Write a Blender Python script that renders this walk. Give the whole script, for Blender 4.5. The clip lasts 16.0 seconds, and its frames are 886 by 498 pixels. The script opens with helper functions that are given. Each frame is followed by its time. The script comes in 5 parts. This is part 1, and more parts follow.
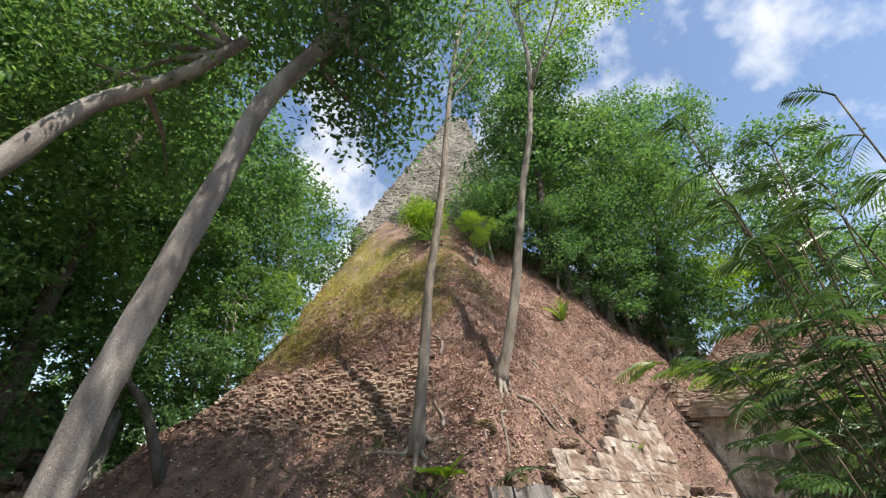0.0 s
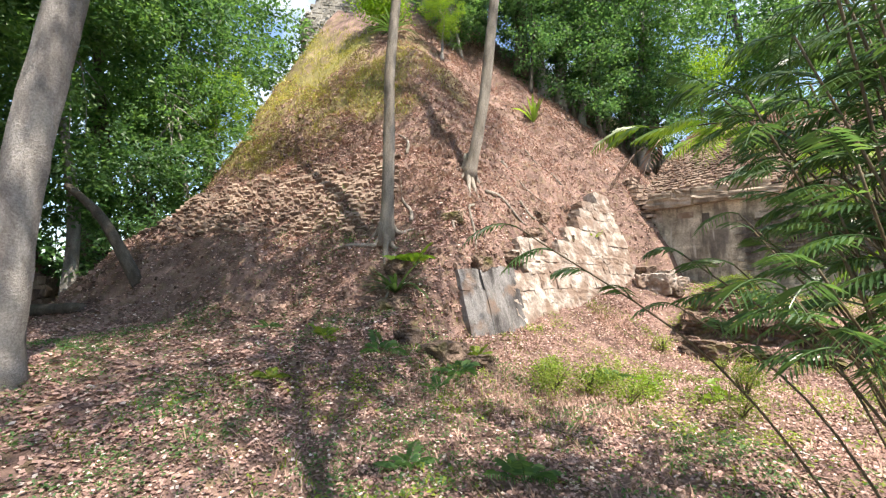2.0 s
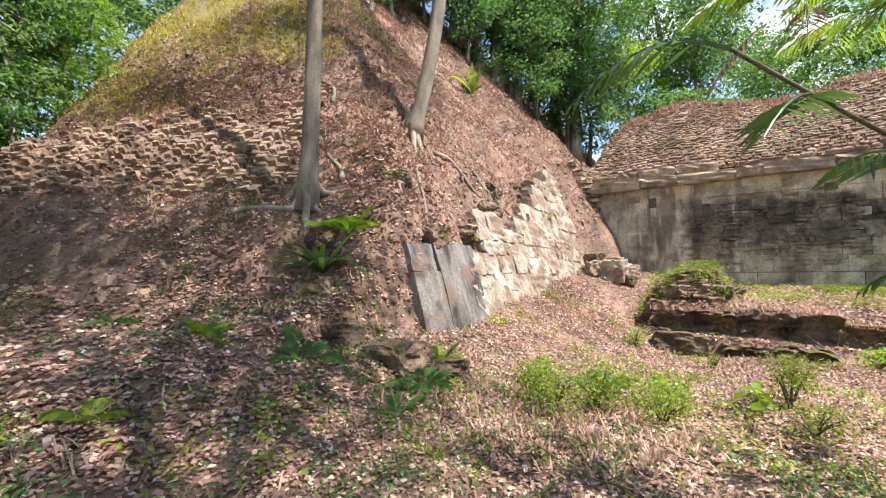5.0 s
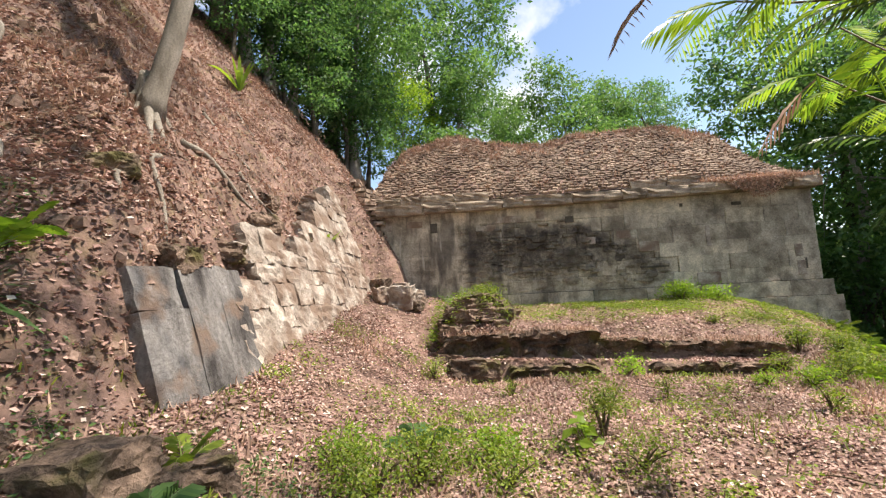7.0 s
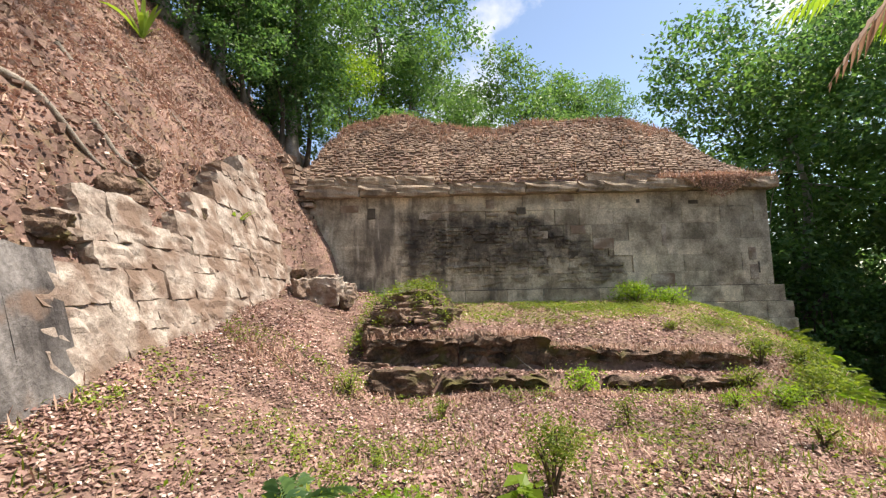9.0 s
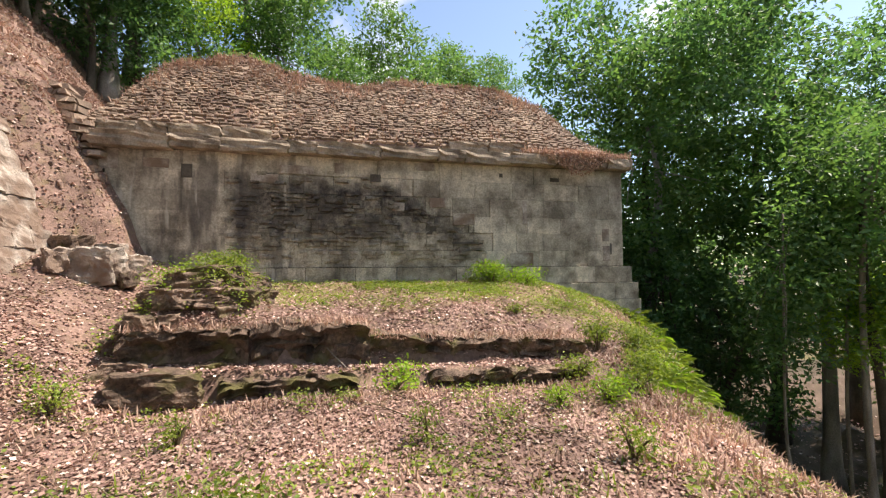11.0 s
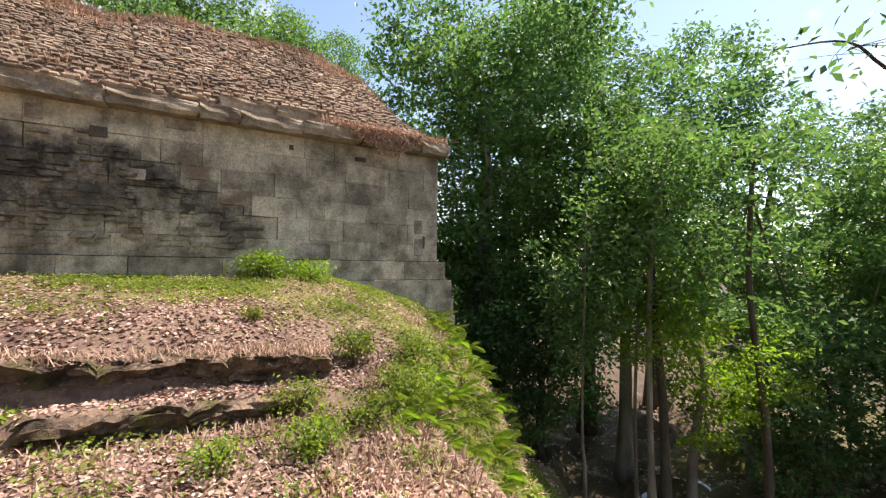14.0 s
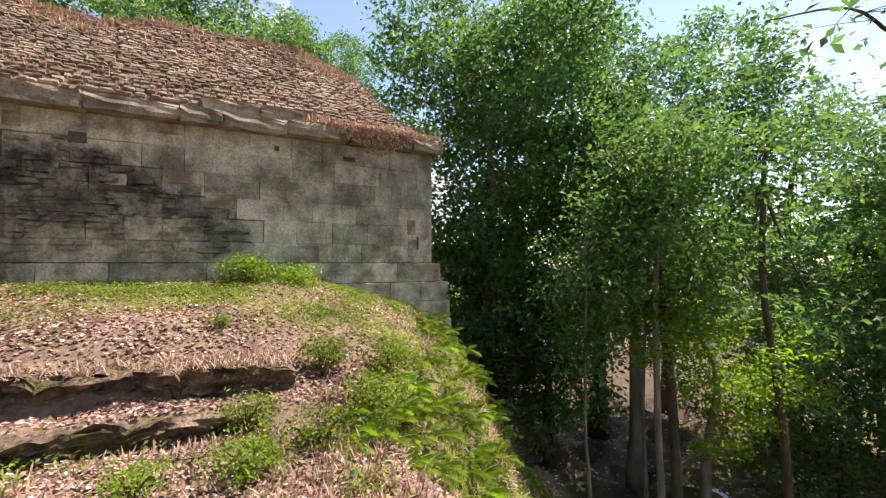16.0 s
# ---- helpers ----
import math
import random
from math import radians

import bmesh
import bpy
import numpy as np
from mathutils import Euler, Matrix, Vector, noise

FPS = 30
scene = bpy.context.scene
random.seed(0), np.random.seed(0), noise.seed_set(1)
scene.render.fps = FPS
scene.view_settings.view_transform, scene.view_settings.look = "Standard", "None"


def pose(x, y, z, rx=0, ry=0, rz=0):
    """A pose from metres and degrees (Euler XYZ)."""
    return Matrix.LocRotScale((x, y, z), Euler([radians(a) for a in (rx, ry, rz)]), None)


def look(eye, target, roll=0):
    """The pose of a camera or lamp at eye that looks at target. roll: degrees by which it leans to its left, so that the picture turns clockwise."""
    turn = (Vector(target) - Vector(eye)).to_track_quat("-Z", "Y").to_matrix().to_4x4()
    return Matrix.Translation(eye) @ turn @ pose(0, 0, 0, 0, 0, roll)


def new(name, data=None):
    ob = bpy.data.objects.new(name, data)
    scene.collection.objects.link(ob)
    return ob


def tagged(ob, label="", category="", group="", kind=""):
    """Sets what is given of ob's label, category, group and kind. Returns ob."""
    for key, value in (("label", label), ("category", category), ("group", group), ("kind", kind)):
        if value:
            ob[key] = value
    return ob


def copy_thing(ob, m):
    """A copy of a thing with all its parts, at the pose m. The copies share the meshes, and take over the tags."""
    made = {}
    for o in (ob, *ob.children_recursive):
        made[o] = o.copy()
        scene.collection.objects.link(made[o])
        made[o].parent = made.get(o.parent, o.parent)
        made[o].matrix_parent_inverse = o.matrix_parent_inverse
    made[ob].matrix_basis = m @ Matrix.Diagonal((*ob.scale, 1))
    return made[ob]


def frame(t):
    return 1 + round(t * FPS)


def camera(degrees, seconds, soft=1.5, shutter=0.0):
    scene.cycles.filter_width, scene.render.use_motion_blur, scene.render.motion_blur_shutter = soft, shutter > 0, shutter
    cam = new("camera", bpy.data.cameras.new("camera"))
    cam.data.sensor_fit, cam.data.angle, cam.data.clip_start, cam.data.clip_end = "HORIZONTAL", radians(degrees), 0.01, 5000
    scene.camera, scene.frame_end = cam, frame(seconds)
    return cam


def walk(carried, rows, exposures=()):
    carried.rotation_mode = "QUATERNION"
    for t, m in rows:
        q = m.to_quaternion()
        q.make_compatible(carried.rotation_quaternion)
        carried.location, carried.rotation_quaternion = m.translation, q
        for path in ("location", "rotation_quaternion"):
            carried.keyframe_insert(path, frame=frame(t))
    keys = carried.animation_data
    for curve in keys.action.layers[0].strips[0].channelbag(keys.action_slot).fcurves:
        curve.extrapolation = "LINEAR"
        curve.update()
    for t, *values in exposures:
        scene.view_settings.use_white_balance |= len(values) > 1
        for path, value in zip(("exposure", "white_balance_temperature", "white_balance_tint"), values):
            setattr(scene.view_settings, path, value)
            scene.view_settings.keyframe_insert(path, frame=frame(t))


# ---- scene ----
cam = camera(91.1, 16.0, soft=1.3)
PATH = [
    (0, (0.006, 0.011, 1.645), (-1.382, 1.095, 2.593), 1.8),
    (0.5, (-0.004, 0.121, 1.55), (-1.517, 1.277, 2.161), 1.8),
    (1, (-0.078, 0.209, 1.449), (-1.618, 1.414, 1.871), 1.1),
    (1.5, (-0.276, 0.314, 1.419), (-1.749, 1.644, 1.67), 0.3),
    (2, (-0.482, 0.479, 1.339), (-1.954, 1.824, 1.495), -0.9),
    (2.5, (-0.77, 0.654, 1.278), (-2.246, 1.992, 1.456), -1.5),
    (3, (-1.098, 0.808, 1.207), (-2.587, 2.134, 1.369), -1.4),
    (3.2, (-1.217, 0.873, 1.184), (-2.702, 2.203, 1.338), -1.5),
    (5.3, (-2.645, 1.791, 1.106), (-3.656, 3.511, 1.246), -0.9),
    (5.5, (-2.754, 1.909, 1.122), (-3.634, 3.699, 1.272), -1.4),
    (6, (-2.967, 2.165, 1.153), (-3.6, 4.056, 1.313), -1.3),
    (6.5, (-3.134, 2.511, 1.162), (-3.588, 4.449, 1.355), -2.6),
    (7, (-3.317, 2.85, 1.17), (-3.531, 4.827, 1.391), -2.9),
    (7.5, (-3.378, 3.135, 1.153), (-3.447, 5.121, 1.38), -1.0),
    (8, (-3.311, 3.563, 1.191), (-3.36, 5.55, 1.413), -2.1),
    (8.2, (-3.282, 3.727, 1.213), (-3.344, 5.713, 1.438), -1.9),
    (10.3, (-2.247, 5.122, 1.204), (-1.894, 7.089, 1.286), -0.5),
    (10.5, (-2.093, 5.253, 1.197), (-1.673, 7.207, 1.276), -0.6),
    (11, (-1.686, 5.568, 1.186), (-1.232, 7.514, 1.263), -0.3),
    (11.5, (-1.289, 5.85, 1.167), (-0.692, 7.758, 1.238), -0.6),
    (12, (-0.937, 6.119, 1.144), (-0.275, 8.005, 1.217), -0.6),
    (12.5, (-0.534, 6.347, 1.131), (0.196, 8.207, 1.213), -0.3),
    (13, (-0.135, 6.506, 1.115), (0.799, 8.272, 1.202), 0.8),
    (13.5, (0.203, 6.571, 1.087), (1.18, 8.314, 1.166), 1.0),
    (14, (0.595, 6.616, 1.096), (1.589, 8.35, 1.167), 0.9),
    (14.5, (0.864, 6.716, 1.088), (1.864, 8.446, 1.16), 0.8),
    (15, (1.015, 6.731, 1.125), (1.992, 8.475, 1.194), 0.8),
    (15.5, (1.155, 6.727, 1.147), (2.071, 8.503, 1.224), 0.6),
    (16, (1.253, 6.647, 1.142), (2.174, 8.421, 1.209), 0.0),
]
EXPOSURES = [(0, 0.7, 6900, 10), (1.5, 1.15, 6900, 10), (3, 1.42, 6900, 10), (5.5, 1.14, 7000, 10), (8, 0.8, 7300, 12), (11, 0.88, 7300, 13), (16, 0.92, 7300, 13)]
walk(cam, [(t, look(eye, target, roll)) for t, eye, target, roll in PATH], exposures=EXPOSURES)

# ---- world, sun ----
SUN_AZ, SUN_EL = math.atan2(0.02, 1.0), radians(59)
world = bpy.data.worlds.new("sky_world")
scene.world = world
world.use_nodes = True
wn, wl = world.node_tree.nodes, world.node_tree.links
wn.clear()
sky = wn.new("ShaderNodeTexSky")
sky.sky_type = "NISHITA"
sky.sun_disc = False
sky.sun_elevation = SUN_EL
sky.sun_rotation = math.pi / 2 - SUN_AZ
sky.air_density, sky.dust_density, sky.ozone_density = 1.0, 0.5, 1.8
tc = wn.new("ShaderNodeTexCoord")
cn = wn.new("ShaderNodeTexNoise")
cn.inputs["Scale"].default_value = 3.2
cn.inputs["Detail"].default_value = 8
cn.inputs["Roughness"].default_value = 0.56
cr = wn.new("ShaderNodeValToRGB")
cr.color_ramp.elements[0].position = 0.51
cr.color_ramp.elements[1].position = 0.66
mx = wn.new("ShaderNodeMix")
mx.data_type = "RGBA"
mx.inputs[7].default_value = (5.2, 5.4, 5.7, 1)
bg = wn.new("ShaderNodeBackground")
bg.inputs["Strength"].default_value = 0.15
wo = wn.new("ShaderNodeOutputWorld")
wl.new(tc.outputs["Generated"], cn.inputs["Vector"])
wl.new(cn.outputs["Fac"], cr.inputs["Fac"])
wl.new(cr.outputs["Color"], mx.inputs[0])
wl.new(sky.outputs["Color"], mx.inputs[6])
wl.new(mx.outputs[2], bg.inputs["Color"])
wl.new(bg.outputs["Background"], wo.inputs["Surface"])
sun_data = bpy.data.lights.new("sun", "SUN")
sun_data.energy, sun_data.angle, sun_data.color = 5.0, radians(0.55), (1.0, 0.95, 0.87)
sun = new("sun", sun_data)
sun.matrix_basis = look((math.cos(SUN_AZ) * 30, math.sin(SUN_AZ) * 30, 30 * math.tan(SUN_EL)), (0, 0, 0))

# ---- materials ----


def material(name, base, dark, scale=3.0, fine=40.0, rough=0.9, bump=0.3, stain=None, stretch=(1, 1, 1), island=0.0, rand=0.0, world_space=True, moss=None, moss_amount=0.0):
    """A weathered surface: a base colour and its darker tone mixed at two scales, optional stains and moss, relief."""
    m = bpy.data.materials.new(name)
    m.use_nodes = True
    n, l = m.node_tree.nodes, m.node_tree.links
    b = n["Principled BSDF"]
    b.inputs["Roughness"].default_value = rough
    b.inputs["Specular IOR Level"].default_value = 0.25
    if world_space:
        g = n.new("ShaderNodeNewGeometry")
        src = g.outputs["Position"]
    else:
        g = n.new("ShaderNodeTexCoord")
        src = g.outputs["Object"]
    mp = n.new("ShaderNodeMapping")
    mp.inputs["Scale"].default_value = stretch
    l.new(src, mp.inputs["Vector"])
    big = n.new("ShaderNodeTexNoise")
    big.inputs["Scale"].default_value = scale
    big.inputs["Detail"].default_value = 6
    big.inputs["Roughness"].default_value = 0.62
    l.new(mp.outputs[0], big.inputs["Vector"])
    small = n.new("ShaderNodeTexNoise")
    small.inputs["Scale"].default_value = fine
    small.inputs["Detail"].default_value = 5
    small.inputs["Roughness"].default_value = 0.7
    l.new(src, small.inputs["Vector"])
    r1 = n.new("ShaderNodeValToRGB")
    r1.color_ramp.elements[0].position, r1.color_ramp.elements[1].position = 0.36, 0.62
    r1.color_ramp.elements[0].color, r1.color_ramp.elements[1].color = (*dark, 1), (*base, 1)
    l.new(big.outputs["Fac"], r1.inputs["Fac"])
    r2 = n.new("ShaderNodeValToRGB")
    r2.color_ramp.elements[0].position, r2.color_ramp.elements[1].position = 0.3, 0.7
    r2.color_ramp.elements[0].color, r2.color_ramp.elements[1].color = (0.62, 0.61, 0.59, 1), (1.25, 1.25, 1.25, 1)
    l.new(small.outputs["Fac"], r2.inputs["Fac"])
    mul = n.new("ShaderNodeMix")
    mul.data_type, mul.blend_type = "RGBA", "MULTIPLY"
    mul.inputs[0].default_value = 1.0
    l.new(r1.outputs[0], mul.inputs[6])
    l.new(r2.outputs[0], mul.inputs[7])
    out = mul.outputs[2]
    if island or rand:
        if rand:
            oi = n.new("ShaderNodeObjectInfo")
            rnd, amount = oi.outputs["Random"], rand
        else:
            gi = n.new("ShaderNodeNewGeometry")
            rnd, amount = gi.outputs["Random Per Island"], island
        hs = n.new("ShaderNodeHueSaturation")
        mr = n.new("ShaderNodeMapRange")
        mr.inputs[3].default_value, mr.inputs[4].default_value = 1 - amount, 1 + amount
        l.new(rnd, mr.inputs[0])
        l.new(mr.outputs[0], hs.inputs["Value"])
        l.new(out, hs.inputs["Color"])
        out = hs.outputs[0]
    if moss:
        gg = n.new("ShaderNodeNewGeometry")
        mn = n.new("ShaderNodeTexNoise")
        mn.inputs["Scale"].default_value = 2.3
        mn.inputs["Detail"].default_value = 7
        l.new(src, mn.inputs["Vector"])
        mr2 = n.new("ShaderNodeMapRange")
        mr2.inputs[1].default_value, mr2.inputs[2].default_value = 0.62 - moss_amount * 0.3, 0.72 - moss_amount * 0.2
        l.new(mn.outputs["Fac"], mr2.inputs[0])
        mm = n.new("ShaderNodeMix")
        mm.data_type = "RGBA"
        mm.inputs[7].default_value = (*moss, 1)
        l.new(mr2.outputs[0], mm.inputs[0])
        l.new(out, mm.inputs[6])
        out = mm.outputs[2]
    if stain:
        out = stain(n, l, src, out)
    l.new(out, b.inputs["Base Color"])
    if bump:
        bp = n.new("ShaderNodeBump")
        bp.inputs["Strength"].default_value = bump
        bp.inputs["Distance"].default_value = 0.03
        ad = n.new("ShaderNodeMath")
        ad.operation = "ADD"
        l.new(big.outputs["Fac"], ad.inputs[0])
        l.new(small.outputs["Fac"], ad.inputs[1])
        l.new(ad.outputs[0], bp.inputs["Height"])
        l.new(bp.outputs[0], b.inputs["Normal"])
    return m


def wall_stain(n, l, src, col):
    """Black algae on the middle of the temple wall, with run-off streaks, and pale lime streaks."""
    sep = n.new("ShaderNodeSeparateXYZ")
    l.new(src, sep.inputs[0])

    def ramp(sock, a, b2, c, d):
        lo = n.new("ShaderNodeMapRange")
        lo.interpolation_type = "SMOOTHSTEP"
        lo.inputs[1].default_value, lo.inputs[2].default_value = a, b2
        l.new(sock, lo.inputs[0])
        hi = n.new("ShaderNodeMapRange")
        hi.interpolation_type = "SMOOTHSTEP"
        hi.inputs[1].default_value, hi.inputs[2].default_value = d, c
        l.new(sock, hi.inputs[0])
        mu = n.new("ShaderNodeMath")
        mu.operation = "MULTIPLY"
        l.new(lo.outputs[0], mu.inputs[0])
        l.new(hi.outputs[0], mu.inputs[1])
        return mu.outputs[0]

    # the stain's top edge steps down towards its right end
    past = n.new("ShaderNodeMath")
    past.operation = "ADD"
    past.inputs[1].default_value = 0.9
    l.new(sep.outputs["X"], past.inputs[0])
    only = n.new("ShaderNodeMath")
    only.operation = "MAXIMUM"
    only.inputs[1].default_value = 0.0
    snap = n.new("ShaderNodeMath")
    snap.operation = "SNAP"
    snap.inputs[1].default_value = 0.62
    l.new(past.outputs[0], snap.inputs[0])
    l.new(snap.outputs[0], only.inputs[0])
    shear = n.new("ShaderNodeMath")
    shear.operation = "MULTIPLY_ADD"
    shear.inputs[1].default_value = 0.5
    l.new(only.outputs[0], shear.inputs[0])
    l.new(sep.outputs["Z"], shear.inputs[2])
    top_edge = ramp(shear.outputs[0], -9.0, -8.0, 3.0, 3.5)
    foot_edge = ramp(sep.outputs["Z"], 1.2, 2.2, 8.0, 9.0)
    zone_z = n.new("ShaderNodeMath")
    zone_z.operation = "MULTIPLY"
    l.new(top_edge, zone_z.inputs[0])
    l.new(foot_edge, zone_z.inputs[1])
    zone_x = ramp(sep.outputs["X"], -4.7, -3.8, 1.6, 2.8)
    zone = n.new("ShaderNodeMath")
    zone.operation = "MULTIPLY"
    l.new(zone_z.outputs[0], zone.inputs[0])
    l.new(zone_x, zone.inputs[1])
    ns = n.new("ShaderNodeTexNoise")
    ns.inputs["Scale"].default_value = 2.6
    ns.inputs["Detail"].default_value = 9
    ns.inputs["Roughness"].default_value = 0.78
    l.new(src, ns.inputs["Vector"])
    add = n.new("ShaderNodeMath")
    add.operation = "MULTIPLY_ADD"
    add.inputs[1].default_value = 0.40
    l.new(zone.outputs[0], add.inputs[0])
    l.new(ns.outputs["Fac"], add.inputs[2])
    thr = n.new("ShaderNodeMapRange")
    thr.inputs[1].default_value, thr.inputs[2].default_value = 0.68, 1.0
    l.new(add.outputs[0], thr.inputs[0])
    m1 = n.new("ShaderNodeMix")
    m1.data_type = "RGBA"
    m1.inputs[7].default_value = (0.045, 0.036, 0.035, 1)
    l.new(thr.outputs[0], m1.inputs[0])
    l.new(col, m1.inputs[6])
    # vertical run-off streaks, dark and pale
    out = m1.outputs[2]
    for scale, seed, lo, hi, colour, amount in ((2.6, 0.0, 0.50, 0.62, (0.07, 0.06, 0.058), 0.68), (5.5, 3.0, 0.56, 0.66, (0.09, 0.078, 0.07), 0.5), (4.6, 7.0, 0.60, 0.68, (0.55, 0.50, 0.44), 0.65)):
        mp = n.new("ShaderNodeMapping")
        mp.inputs["Location"].default_value = (seed, 0, 0)
        mp.inputs["Scale"].default_value = (1, 1, 0.2)
        l.new(src, mp.inputs["Vector"])
        st = n.new("ShaderNodeTexNoise")
        st.inputs["Scale"].default_value = scale
        st.inputs["Detail"].default_value = 4
        l.new(mp.outputs[0], st.inputs["Vector"])
        mr = n.new("ShaderNodeMapRange")
        mr.inputs[1].default_value, mr.inputs[2].default_value = lo, hi
        mr.inputs[4].default_value = amount
        l.new(st.outputs["Fac"], mr.inputs[0])
        mk = n.new("ShaderNodeMath")
        mk.operation = "MULTIPLY"
        l.new(mr.outputs[0], mk.inputs[0])
        xz = ramp(sep.outputs["X"], -8.0, -6.6, -3.6, 1.5)
        l.new(xz, mk.inputs[1])
        mi = n.new("ShaderNodeMix")
        mi.data_type = "RGBA"
        mi.inputs[7].default_value = (*colour, 1)
        l.new(mk.outputs[0], mi.inputs[0])
        l.new(out, mi.inputs[6])
        out = mi.outputs[2]
    return out


def leaf_material(name, a, b2, gloss=0.45, through_light=0.35, c=None, dry=False):
    """Foliage: two greens mixed leaf by leaf, some light passing through the blade."""
    m = bpy.data.materials.new(name)
    m.use_nodes = True
    n, l = m.node_tree.nodes, m.node_tree.links
    b = n["Principled BSDF"]
    b.inputs["Roughness"].default_value = gloss
    b.inputs["Specular IOR Level"].default_value = 0.4
    gi = n.new("ShaderNodeNewGeometry")
    ramp = n.new("ShaderNodeValToRGB")
    ramp.color_ramp.elements[0].color, ramp.color_ramp.elements[1].color = (*a, 1), (*b2, 1)
    if c:
        e = ramp.color_ramp.elements.new(0.88)
        e.color = (*b2, 1)
        ramp.color_ramp.elements[2].color = (*c, 1)
        ramp.color_ramp.elements[2].position = 1.0
    l.new(gi.outputs["Random Per Island"], ramp.inputs["Fac"])
    tn = n.new("ShaderNodeTexNoise")
    tn.inputs["Scale"].default_value = 0.6
    tn.inputs["Detail"].default_value = 2
    l.new(gi.outputs["Position"], tn.inputs["Vector"])
    hs = n.new("ShaderNodeHueSaturation")
    mr = n.new("ShaderNodeMapRange")
    mr.inputs[1].default_value, mr.inputs[2].default_value = 0.3, 0.7
    mr.inputs[3].default_value, mr.inputs[4].default_value = 0.7, 1.35
    l.new(tn.outputs["Fac"], mr.inputs[0])
    l.new(mr.outputs[0], hs.inputs["Value"])
    l.new(ramp.outputs[0], hs.inputs["Color"])
    l.new(hs.outputs[0], b.inputs["Base Color"])
    tr = n.new("ShaderNodeBsdfTranslucent")
    brighter = n.new("ShaderNodeMix")
    brighter.data_type, brighter.blend_type = "RGBA", "MULTIPLY"
    brighter.inputs[0].default_value = 1.0
    brighter.inputs[7].default_value = (1.2, 1.1, 1.0, 1) if dry else (1.65, 1.7, 0.9, 1)
    l.new(hs.outputs[0], brighter.inputs[6])
    l.new(brighter.outputs[2], tr.inputs["Color"])
    mix = n.new("ShaderNodeMixShader")
    mix.inputs[0].default_value = through_light
    l.new(b.outputs[0], mix.inputs[1])
    l.new(tr.outputs[0], mix.inputs[2])
    l.new(mix.outputs[0], n["Material Output"].inputs["Surface"])
    return m


M_WALL = material("lime_plastered_ashlar", (0.63, 0.555, 0.455), (0.23, 0.195, 0.155), 1.9, 26, bump=0.9, stain=wall_stain, rand=0.22)
M_CORNICE = material("weathered_cornice_stone", (0.42, 0.34, 0.27), (0.17, 0.13, 0.10), 2.2, 26, bump=0.6, rand=0.15)
M_MORTAR_HOLE = material("dark_mortar_and_hole_shade", (0.13, 0.115, 0.10), (0.07, 0.06, 0.05), 3, 30, bump=0.5)
M_LIME = material("pale_limestone", (0.54, 0.475, 0.42), (0.25, 0.20, 0.17), 2.6, 22, bump=1.0, rand=0.10, moss=(0.22, 0.155, 0.12), moss_amount=0.6)
# streaked slab stone; its dark grey includes the tree shade on this stretch
M_SLAB = material("shade_grey_limestone_slab", (0.24, 0.225, 0.22), (0.045, 0.04, 0.04), 1.7, 20, bump=0.9, rand=0.06, stretch=(1.5, 1.5, 0.16), moss=(0.17, 0.12, 0.095), moss_amount=0.3)
M_RUBBLE = material("brown_rubble_stone", (0.34, 0.255, 0.20), (0.15, 0.105, 0.085), 1.4, 30, bump=0.5, island=0.45)
M_RUBBLE_GREY = material("grey_rubble_stone", (0.32, 0.30, 0.27), (0.18, 0.165, 0.145), 0.6, 14, bump=0.6, island=0.2)
M_EARTH_STONE = material("earthy_stone", (0.25, 0.175, 0.135), (0.055, 0.038, 0.03), 3.0, 24, bump=1.0, rand=0.25, moss=(0.115, 0.10, 0.04), moss_amount=0.35)
M_BARK = material("pale_bark", (0.34, 0.30, 0.26), (0.17, 0.145, 0.12), 5, 45, bump=0.7, stretch=(1, 1, 0.25), world_space=False)
M_BARK_GREY = material("grey_bark", (0.36, 0.335, 0.315), (0.18, 0.16, 0.15), 2.6, 34, bump=0.8, stretch=(1, 1, 0.3), world_space=False)
M_BARK_DARK = material("dark_bark", (0.13, 0.11, 0.09), (0.06, 0.05, 0.04), 4, 40, bump=0.7, stretch=(1, 1, 0.3), world_space=False)
M_LEAF = leaf_material("green_foliage", (0.055, 0.125, 0.052), (0.135, 0.228, 0.082), through_light=0.48)
M_LEAF_DARK = leaf_material("dark_foliage", (0.046, 0.112, 0.052), (0.115, 0.205, 0.085), through_light=0.52)
M_LEAF_BRIGHT = leaf_material("bright_foliage", (0.11, 0.21, 0.025), (0.24, 0.33, 0.045), through_light=0.55)
M_PALM = leaf_material("palm_green", (0.042, 0.09, 0.038), (0.09, 0.15, 0.052), 0.35, 0.4)
# lighter copy of the palm green with sunlight mixed into the colour
M_PALM_LIT = leaf_material("sunlit_palm_green", (0.12, 0.22, 0.03), (0.24, 0.32, 0.05), 0.35, 0.45)
M_WEED = leaf_material("weed_green", (0.09, 0.15, 0.025), (0.25, 0.30, 0.05), 0.6, 0.4)
M_DRY = leaf_material("dry_straw", (0.27, 0.155, 0.12), (0.48, 0.345, 0.27), 0.8, 0.15, dry=True)
M_LITTER = leaf_material("fallen_leaves", (0.17, 0.092, 0.08), (0.50, 0.325, 0.275), 0.75, 0.1, c=(0.74, 0.64, 0.57), dry=True)
M_GRASS_DRY = leaf_material("half_dry_grass", (0.20, 0.20, 0.05), (0.42, 0.36, 0.15), 0.8, 0.3)
M_CANE = material("brown_cane", (0.16, 0.12, 0.07), (0.09, 0.07, 0.045), 6, 40, bump=0.2, rough=0.6)


